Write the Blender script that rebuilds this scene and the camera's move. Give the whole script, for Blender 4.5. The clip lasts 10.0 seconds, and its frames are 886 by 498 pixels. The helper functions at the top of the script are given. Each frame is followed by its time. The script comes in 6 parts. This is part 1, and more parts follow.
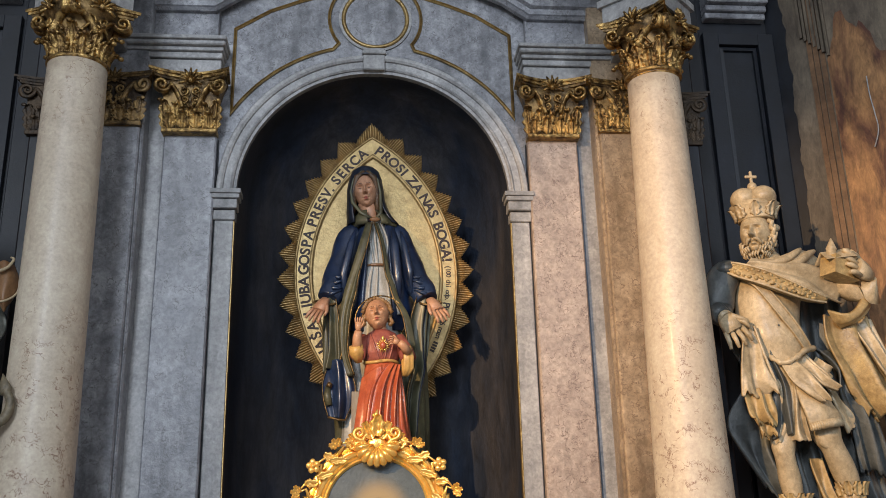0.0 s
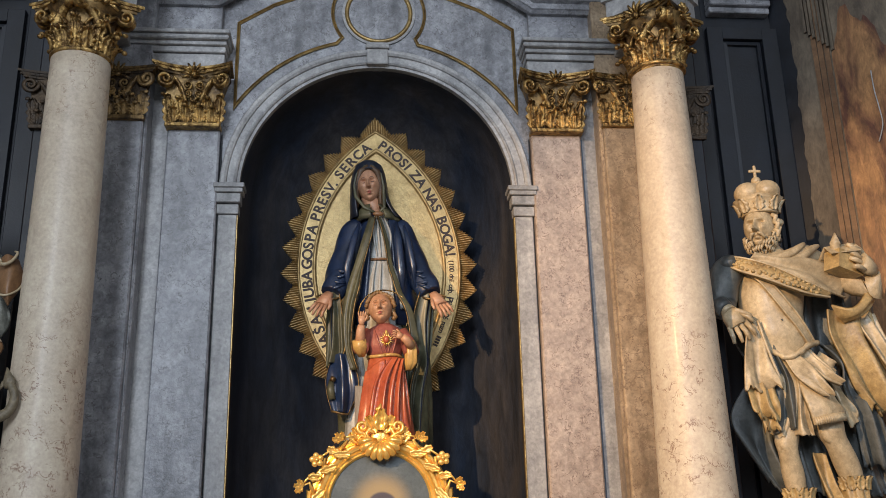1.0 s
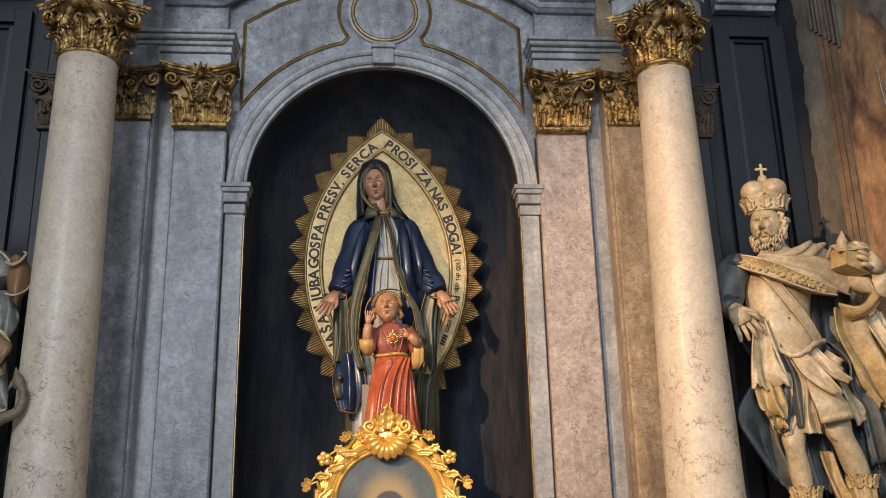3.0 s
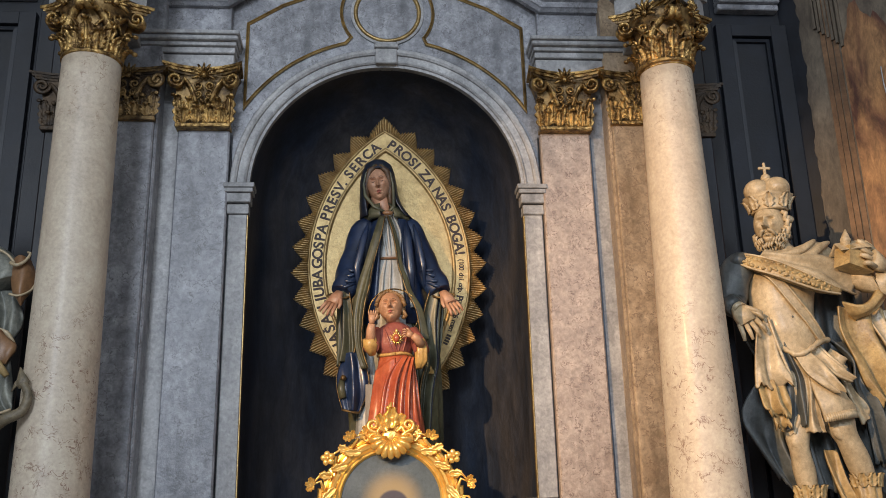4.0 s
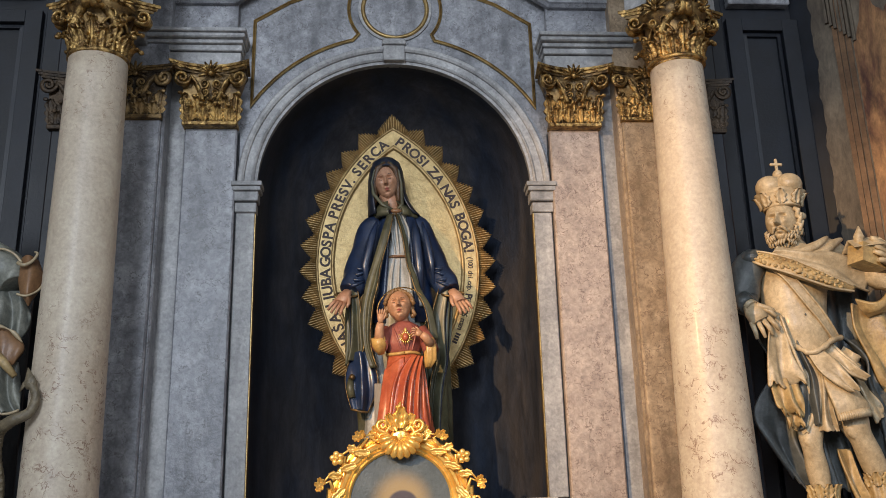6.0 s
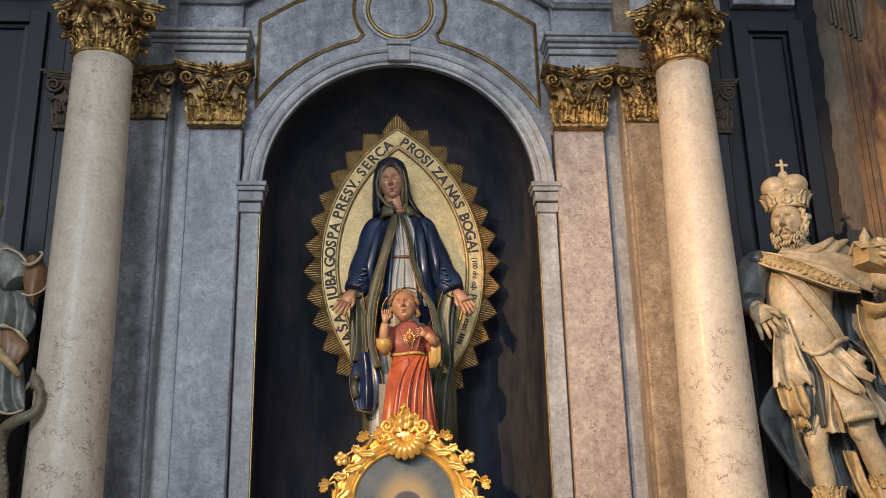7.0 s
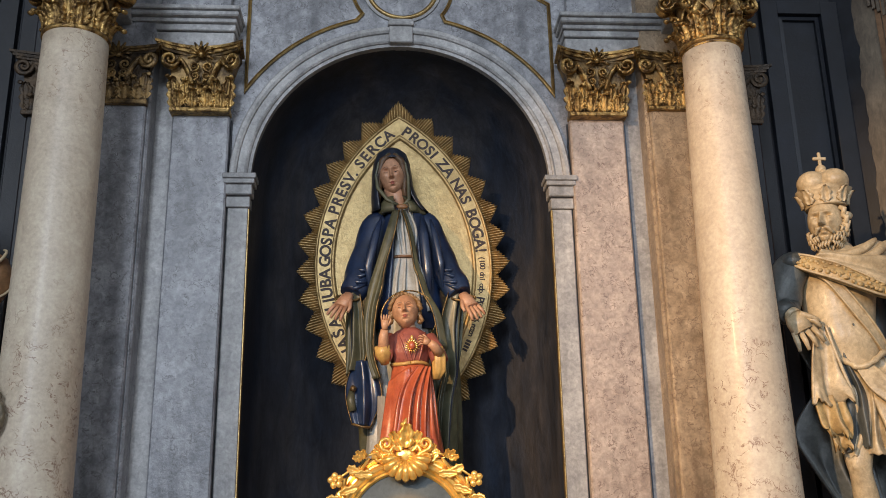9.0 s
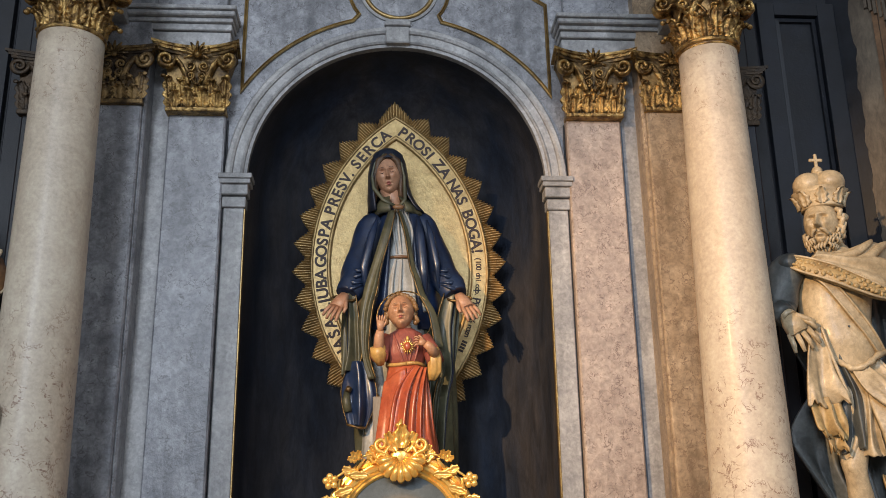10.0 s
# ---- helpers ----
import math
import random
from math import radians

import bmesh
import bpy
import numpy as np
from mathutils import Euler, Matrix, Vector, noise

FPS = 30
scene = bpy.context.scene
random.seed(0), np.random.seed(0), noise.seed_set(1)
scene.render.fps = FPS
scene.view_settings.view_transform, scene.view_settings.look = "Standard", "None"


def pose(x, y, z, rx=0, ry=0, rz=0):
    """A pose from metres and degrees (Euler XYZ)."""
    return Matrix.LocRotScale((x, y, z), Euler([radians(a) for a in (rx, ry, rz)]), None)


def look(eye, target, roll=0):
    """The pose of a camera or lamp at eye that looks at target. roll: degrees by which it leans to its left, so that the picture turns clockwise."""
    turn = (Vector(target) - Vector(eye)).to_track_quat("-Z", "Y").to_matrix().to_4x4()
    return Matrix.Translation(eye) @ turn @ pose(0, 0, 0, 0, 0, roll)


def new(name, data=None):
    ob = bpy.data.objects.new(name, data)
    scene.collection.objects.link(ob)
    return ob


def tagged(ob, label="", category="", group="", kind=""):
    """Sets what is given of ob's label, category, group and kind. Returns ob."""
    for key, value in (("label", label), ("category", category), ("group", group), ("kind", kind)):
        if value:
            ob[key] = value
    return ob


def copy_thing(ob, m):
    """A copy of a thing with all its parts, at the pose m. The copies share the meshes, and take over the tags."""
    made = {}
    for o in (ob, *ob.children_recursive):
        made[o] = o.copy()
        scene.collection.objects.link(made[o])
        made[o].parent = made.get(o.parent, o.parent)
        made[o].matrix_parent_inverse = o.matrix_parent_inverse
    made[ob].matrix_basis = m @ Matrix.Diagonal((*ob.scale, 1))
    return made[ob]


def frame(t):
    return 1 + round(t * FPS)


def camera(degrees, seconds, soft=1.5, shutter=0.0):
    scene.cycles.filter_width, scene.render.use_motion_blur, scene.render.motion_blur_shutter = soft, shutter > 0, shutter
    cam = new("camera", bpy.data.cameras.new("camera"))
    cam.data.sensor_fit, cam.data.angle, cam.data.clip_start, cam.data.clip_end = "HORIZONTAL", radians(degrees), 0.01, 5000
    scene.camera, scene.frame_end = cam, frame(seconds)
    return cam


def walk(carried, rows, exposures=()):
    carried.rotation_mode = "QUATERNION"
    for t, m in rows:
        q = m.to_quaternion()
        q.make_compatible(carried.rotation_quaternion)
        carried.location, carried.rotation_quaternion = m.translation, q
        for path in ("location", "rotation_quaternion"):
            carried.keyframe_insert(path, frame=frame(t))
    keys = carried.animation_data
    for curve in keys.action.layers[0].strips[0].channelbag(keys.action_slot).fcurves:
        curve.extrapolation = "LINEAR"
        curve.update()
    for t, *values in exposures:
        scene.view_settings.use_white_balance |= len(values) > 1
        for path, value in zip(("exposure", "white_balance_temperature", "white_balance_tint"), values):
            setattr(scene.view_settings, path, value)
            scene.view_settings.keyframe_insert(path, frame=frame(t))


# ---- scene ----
cam = camera(50.0, 10.0, 0.75)
PATH = [
    (0, (-0.09, -4.915, 1.663), (0.089, -3.019, 2.275), -1.4),
    (0.5, (-0.091, -4.912, 1.661), (0.085, -3.014, 2.267), -1.4),
    (1, (-0.092, -4.913, 1.658), (0.081, -3.013, 2.261), -1.3),
    (1.5, (-0.085, -4.917, 1.661), (0.082, -3.017, 2.262), -1.3),
    (2, (-0.089, -4.917, 1.66), (0.076, -3.016, 2.259), -1.5),
    (2.5, (-0.096, -4.922, 1.668), (0.068, -3.02, 2.264), -1.4),
    (4, (-0.091, -4.922, 1.651), (0.061, -3.021, 2.253), -1.4),
    (4.5, (-0.097, -4.919, 1.65), (0.053, -3.018, 2.252), -1.5),
    (5, (-0.104, -4.926, 1.668), (0.043, -3.022, 2.262), -1.4),
    (5.5, (-0.096, -4.905, 1.674), (0.045, -3.0, 2.267), -1.5),
    (7, (-0.104, -4.888, 1.68), (0.026, -2.982, 2.273), -1.3),
    (7.5, (-0.119, -4.884, 1.675), (0.011, -2.979, 2.269), -1.3),
    (8, (-0.099, -4.715, 1.743), (0.027, -2.808, 2.331), -1.1),
    (8.5, (-0.094, -4.559, 1.808), (0.032, -2.65, 2.391), -1.2),
    (9, (-0.102, -4.493, 1.84), (0.028, -2.582, 2.417), -1.0),
    (9.5, (-0.097, -4.492, 1.84), (0.034, -2.582, 2.418), -0.9),
    (10, (-0.094, -4.488, 1.839), (0.041, -2.579, 2.418), -0.9),
]
walk(cam, [(t, look(eye, target, roll)) for t, eye, target, roll in PATH])

# ---- light: daylight from tall nave windows and one warm spotlight ----
world = bpy.data.worlds.new("church_air")
scene.world = world
world.use_nodes = True
world.node_tree.nodes["Background"].inputs[0].default_value = (0.55, 0.65, 0.9, 1)
world.node_tree.nodes["Background"].inputs[1].default_value = 0.05


def lamp(name, kind, m, energy, colour, **kw):
    data = bpy.data.lights.new(name, kind)
    data.energy, data.color = energy, colour
    ob = new(name, data)
    ob.matrix_world = m
    return data


def window_lamp(name, m, w, h, energy, colour):
    d = lamp(name, "AREA", m, energy, colour)
    d.shape, d.size, d.size_y = "RECTANGLE", w, h


window_lamp("window_light_right", look((3.2, -11.7, 6.0), (0, -0.3, 3.0)), 2.0, 4.0, 270, (0.74, 0.84, 1.0))
window_lamp("window_light_left", look((-2.8, -11.7, 5.2), (0, 0, 2.4)), 2.4, 4.2, 800, (0.78, 0.87, 1.0))
spot = lamp("spotlight_lamp", "SPOT", look((-3.3, -5.6, 4.2), (1.6, -0.4, 2.05)), 2060, (1.0, 0.63, 0.31))
spot.spot_size, spot.spot_blend, spot.shadow_soft_size = radians(37), 0.7, 0.05
scene.view_settings.exposure = 0.0

# ---- materials ----
def material(name, base, second, scale=6.0, rough=0.5, metal=0.0, bump=0.15, grain=60.0, vein=None, vein_scale=3.0,
             vein_width=0.03, contrast=(0.35, 0.65), coat=0.0, rough_var=0.15, vein_mask=(0.45, 0.6), mottle=0.12, aniso=(1, 1, 1), zones=None, stain=0.0):
    m = bpy.data.materials.new(name)
    m.use_nodes = True
    nt = m.node_tree
    bsdf = nt.nodes["Principled BSDF"]

    def node(kind, **inputs):
        n = nt.nodes.new(kind)
        for k, v in inputs.items():
            n.inputs[k].default_value = v
        return n

    link = nt.links.new
    co = node("ShaderNodeTexCoord")
    mp = node("ShaderNodeMapping", Scale=aniso)
    link(co.outputs["Object"], mp.inputs["Vector"])
    big = node("ShaderNodeTexNoise", Scale=scale, Detail=6.0, Roughness=0.6, Distortion=0.4)
    fine = node("ShaderNodeTexNoise", Scale=grain, Detail=4.0, Roughness=0.65)
    link(mp.outputs[0], big.inputs["Vector"])
    link(mp.outputs[0], fine.inputs["Vector"])
    ramp = node("ShaderNodeValToRGB")
    ramp.color_ramp.elements[0].position, ramp.color_ramp.elements[1].position = contrast
    ramp.color_ramp.elements[0].color = (*second, 1)
    ramp.color_ramp.elements[1].color = (*base, 1)
    link(big.outputs["Fac"], ramp.inputs["Fac"])
    mix = node("ShaderNodeMixRGB", Fac=0.35)
    mix.blend_type = "OVERLAY"
    link(ramp.outputs["Color"], mix.inputs["Color1"])
    link(fine.outputs["Fac"], mix.inputs["Color2"])
    mid = node("ShaderNodeTexNoise", Scale=scale * 4.5, Detail=5.0, Roughness=0.7, Distortion=0.8)
    link(mp.outputs[0], mid.inputs["Vector"])
    spread = node("ShaderNodeMapRange")
    spread.inputs["From Min"].default_value, spread.inputs["From Max"].default_value = 0.28, 0.72
    link(mid.outputs["Fac"], spread.inputs["Value"])
    mix2 = node("ShaderNodeMixRGB", Fac=mottle)
    mix2.blend_type = "OVERLAY"
    link(mix.outputs["Color"], mix2.inputs["Color1"])
    link(spread.outputs[0], mix2.inputs["Color2"])
    colour = mix2.outputs["Color"]
    if stain:
        # broad upright streaks of dirt and fading
        run = node("ShaderNodeMapping", Scale=(3.2, 3.2, 0.55))
        link(co.outputs["Object"], run.inputs["Vector"])
        wash = node("ShaderNodeTexNoise", Scale=1.4, Detail=5.0, Roughness=0.62, Distortion=0.6)
        link(run.outputs[0], wash.inputs["Vector"])
        tone = node("ShaderNodeMapRange")
        tone.inputs["From Min"].default_value, tone.inputs["From Max"].default_value = 0.34, 0.66
        tone.inputs["To Min"].default_value, tone.inputs["To Max"].default_value = 0.12, 0.80
        link(wash.outputs["Fac"], tone.inputs["Value"])
        mix3 = node("ShaderNodeMixRGB", Fac=stain)
        mix3.blend_type = "OVERLAY"
        link(colour, mix3.inputs["Color1"])
        link(tone.outputs[0], mix3.inputs["Color2"])
        colour = mix3.outputs["Color"]
    if vein:
        warp = node("ShaderNodeTexNoise", Scale=vein_scale, Detail=4.0, Roughness=0.6, Distortion=0.5)
        link(mp.outputs[0], warp.inputs["Vector"])
        off = node("ShaderNodeMath")
        off.operation = "SUBTRACT"
        off.inputs[1].default_value = 0.5
        link(warp.outputs["Fac"], off.inputs[0])
        size = node("ShaderNodeMath")
        size.operation = "ABSOLUTE"
        link(off.outputs[0], size.inputs[0])
        line = node("ShaderNodeMapRange")
        line.inputs["From Min"].default_value, line.inputs["From Max"].default_value = 0.0, vein_width
        line.inputs["To Min"].default_value, line.inputs["To Max"].default_value = 1.0, 0.0
        link(size.outputs[0], line.inputs["Value"])
        patch = node("ShaderNodeTexNoise", Scale=vein_scale * 0.75, Detail=2.0)
        link(co.outputs["Object"], patch.inputs["Vector"])
        where = node("ShaderNodeMapRange")
        where.inputs["From Min"].default_value, where.inputs["From Max"].default_value = vein_mask
        link(patch.outputs["Fac"], where.inputs["Value"])
        both = node("ShaderNodeMath")
        both.operation = "MULTIPLY"
        link(line.outputs[0], both.inputs[0])
        link(where.outputs[0], both.inputs[1])
        if zones:
            # veins lie in beds: z heights at which they thin out
            axes = node("ShaderNodeSeparateXYZ")
            link(co.outputs["Object"], axes.inputs[0])
            bed = node("ShaderNodeValToRGB")
            bed.color_ramp.elements[0].position, bed.color_ramp.elements[1].position = zones[0]
            bed.color_ramp.elements[0].color, bed.color_ramp.elements[1].color = (1, 1, 1, 1), (0.12, 0.12, 0.12, 1)
            for pos, val in zones[1]:
                bed.color_ramp.elements.new(pos).color = (val, val, val, 1)
            scale_z = node("ShaderNodeMath")
            scale_z.operation = "MULTIPLY"
            scale_z.inputs[1].default_value = 0.2
            link(axes.outputs["Z"], scale_z.inputs[0])
            link(scale_z.outputs[0], bed.inputs["Fac"])
            beds = node("ShaderNodeMath")
            beds.operation = "MULTIPLY"
            link(both.outputs[0], beds.inputs[0])
            link(bed.outputs["Color"], beds.inputs[1])
            both = beds
        veined = node("ShaderNodeMixRGB", Color2=(*vein, 1))
        link(both.outputs[0], veined.inputs["Fac"])
        link(colour, veined.inputs["Color1"])
        colour = veined.outputs["Color"]
    link(colour, bsdf.inputs["Base Color"])
    rr = node("ShaderNodeMapRange")
    rr.inputs["To Min"].default_value, rr.inputs["To Max"].default_value = max(0.03, rough - rough_var), min(1, rough + rough_var)
    link(big.outputs["Fac"], rr.inputs["Value"])
    link(rr.outputs[0], bsdf.inputs["Roughness"])
    bsdf.inputs["Metallic"].default_value = metal
    bsdf.inputs["Coat Weight"].default_value = coat
    bsdf.inputs["Coat Roughness"].default_value = 0.15
    bp = node("ShaderNodeBump", Strength=bump, Distance=0.01)
    link(fine.outputs["Fac"], bp.inputs["Height"])
    link(bp.outputs[0], bsdf.inputs["Normal"])
    return m


GREY = material("grey_scagliola", (0.372, 0.376, 0.396), (0.16, 0.164, 0.182), 6.0, 0.42, vein=(0.11, 0.105, 0.11), vein_scale=24.0,
                vein_width=0.03, bump=0.2, vein_mask=(0.46, 0.60), contrast=(0.3, 0.7), mottle=0.36, stain=0.5)
# Veined marble with the right side's warm light put into its colour.
WARM_LIT = material("warm_lit_pinkish_marble", (0.475, 0.39, 0.33), (0.31, 0.24, 0.195), 7.0, 0.38, vein=(0.15, 0.10, 0.08), vein_scale=24.0,
                vein_width=0.024, bump=0.15, vein_mask=(0.42, 0.56), contrast=(0.3, 0.7), mottle=0.32, stain=0.25)
# Browner copy, again with the warm light in its colour.
WARM_LIT_BROWN = material("warm_lit_brown_marble", (0.42, 0.325, 0.225), (0.25, 0.18, 0.115), 6.0, 0.38, vein=(0.17, 0.115, 0.08), vein_scale=24.0,
                        vein_width=0.032, bump=0.15, vein_mask=(0.40, 0.56), contrast=(0.3, 0.7), mottle=0.35, stain=0.5)
PLAIN = material("pale_grey_plaster", (0.38, 0.375, 0.37), (0.25, 0.248, 0.25), 7.0, 0.5, bump=0.12, contrast=(0.3, 0.6), mottle=0.3, stain=0.4)
# Dark paint of the outer walls; on the piers it stands in for shade.
SLATE = material("slate_blue_paint_and_shade", (0.0115, 0.0145, 0.022), (0.006, 0.0075, 0.011), 4.0, 0.5, bump=0.12, stain=0.5)
CREAM = material("cream_scagliola", (0.62, 0.54, 0.425), (0.50, 0.41, 0.31), 3.0, 0.46, vein=(0.22, 0.125, 0.085), vein_scale=19.0,
                 vein_width=0.026, bump=0.05, coat=0.03, stain=0.12, vein_mask=(0.49, 0.58), rough_var=0.08, contrast=(0.3, 0.7), mottle=0.15,
                 zones=((0.50, 0.58), ((0.70, 0.12), (0.76, 0.8))))
NICHE = material("dark_niche_paint", (0.058, 0.050, 0.046), (0.016, 0.022, 0.036), 2.4, 0.55, bump=0.2, aniso=(1.3, 1.3, 0.5), contrast=(0.38, 0.78), mottle=0.45, stain=0.4)
GOLD = material("aged_gilding", (0.70, 0.46, 0.17), (0.13, 0.075, 0.03), 20.0, 0.33, 0.85, bump=0.7, grain=70.0, contrast=(0.40, 0.64))
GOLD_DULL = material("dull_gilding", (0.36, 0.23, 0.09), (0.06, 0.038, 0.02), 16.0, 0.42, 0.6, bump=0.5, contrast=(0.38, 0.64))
GOLD_BRIGHT = material("bright_gilding", (1.0, 0.68, 0.22), (0.85, 0.48, 0.10), 12.0, 0.22, 0.62, bump=0.12, rough_var=0.06)
GOLD_RAY = material("old_gilded_wood", (0.52, 0.36, 0.155), (0.26, 0.17, 0.07), 14.0, 0.42, 0.5, bump=0.35)
GOLD_BAND = material("pale_gold_leaf", (0.57, 0.415, 0.19), (0.38, 0.26, 0.105), 16.0, 0.42, 0.5, bump=0.25)
INK = material("dark_brown_lettering", (0.045, 0.025, 0.02), (0.03, 0.018, 0.015), 20, 0.6)
VEIL = material("navy_painted_wood", (0.020, 0.027, 0.045), (0.010, 0.013, 0.022), 9.0, 0.4, coat=0.1, bump=0.1)
BLUE_STRIP = material("blue_grey_strip", (0.10, 0.14, 0.19), (0.05, 0.07, 0.095), 9.0, 0.5)
BLUE = material("dark_blue_painted_wood", (0.016, 0.033, 0.085), (0.007, 0.014, 0.036), 6.0, 0.34, coat=0.25, bump=0.12, rough_var=0.08)
OLIVE = material("olive_green_painted_wood", (0.105, 0.102, 0.056), (0.05, 0.052, 0.032), 9.0, 0.46, coat=0.03, bump=0.1)
GOWN = material("greyish_white_painted_wood", (0.48, 0.48, 0.45), (0.31, 0.315, 0.295), 8.0, 0.4, bump=0.1)
RED = material("red_painted_wood", (0.47, 0.12, 0.05), (0.31, 0.06, 0.03), 7.0, 0.32, coat=0.15, bump=0.08)
RED_DARK = material("dull_rose_painted_wood", (0.32, 0.10, 0.075), (0.21, 0.06, 0.05), 9.0, 0.35, coat=0.1)
FLESH = material("flesh_coloured_paint", (0.50, 0.285, 0.18), (0.40, 0.20, 0.115), 14.0, 0.42, bump=0.05)
FLESH_PALE = material("pale_flesh_paint", (0.52, 0.30, 0.18), (0.42, 0.215, 0.12), 14.0, 0.42, bump=0.05)
HAIR = material("brown_painted_hair", (0.12, 0.065, 0.03), (0.06, 0.033, 0.018), 30.0, 0.45, bump=0.4)
OCHRE = material("ochre_painted_lining", (0.60, 0.38, 0.12), (0.45, 0.26, 0.08), 12.0, 0.35, coat=0.1)
GILT_LINE = material("worn_gilded_line", (0.50, 0.35, 0.14), (0.24, 0.16, 0.07), 10.0, 0.38, 0.7, bump=0.3)
TAIL = material("grey_brown_scales", (0.20, 0.16, 0.10), (0.10, 0.08, 0.05), 30.0, 0.45, bump=0.5)
TAN = material("brown_painted_wood", (0.26, 0.14, 0.065), (0.17, 0.085, 0.04), 10.0, 0.4)
GOLDEN = material("golden_brown_painted_hair", (0.30, 0.175, 0.075), (0.14, 0.075, 0.03), 40.0, 0.42, bump=0.4)
LIPS = material("painted_lips", (0.36, 0.115, 0.085), (0.30, 0.09, 0.07), 14.0, 0.4)
IVORY = material("ivory_painted_statue", (0.52, 0.415, 0.265), (0.34, 0.26, 0.155), 9.0, 0.40, bump=0.25, grain=45.0, coat=0.06, contrast=(0.3, 0.62), mottle=0.25)
IVORY_GOLD = material("yellowed_painted_cloth", (0.50, 0.36, 0.165), (0.28, 0.185, 0.085), 10.0, 0.42, bump=0.4, grain=40.0, contrast=(0.3, 0.65), mottle=0.25)
ROBE = material("greenish_grey_painted_cloth", (0.27, 0.27, 0.225), (0.11, 0.115, 0.10), 9.0, 0.42, bump=0.3, mottle=0.3)
STATUE_GREY = material("grey_painted_cloth", (0.105, 0.115, 0.112), (0.045, 0.05, 0.05), 9.0, 0.45, bump=0.3)
PICTURE = material("dark_oil_painting", (0.10, 0.12, 0.125), (0.065, 0.08, 0.085), 5.0, 0.35, coat=0.3)
WALL_SIDE = material("beige_painted_plaster", (0.17, 0.135, 0.095), (0.085, 0.065, 0.047), 3.0, 0.6, bump=0.15, mottle=0.35, aniso=(1.5, 1.5, 0.6), stain=0.5)
FRESCO = material("faded_brown_fresco", (0.36, 0.185, 0.075), (0.085, 0.032, 0.02), 3.0, 0.5, bump=0.15, contrast=(0.40, 0.60), aniso=(1.8, 1.8, 0.6), mottle=0.5)
# Gilding darkened in colour, for capitals that stand in shade.
SHADE_GILT = material("shade_dark_gilding", (0.085, 0.055, 0.03), (0.03, 0.021, 0.014), 16.0, 0.5, 0.4, bump=0.5)
BROWN = material("brown_painted_moulding", (0.22, 0.12, 0.06), (0.12, 0.065, 0.035), 8.0, 0.5)
WOOD = material("grey_wooden_post", (0.32, 0.29, 0.24), (0.22, 0.19, 0.15), 18.0, 0.6, aniso=(4, 4, 0.6))
NAVE = material("nave_plaster", (0.5, 0.47, 0.42), (0.42, 0.39, 0.34), 1.5, 0.8)
FLOOR = material("stone_floor", (0.28, 0.26, 0.24), (0.2, 0.185, 0.17), 2.0, 0.4)

# ---- modelling tools ----
ORIGIN = {}


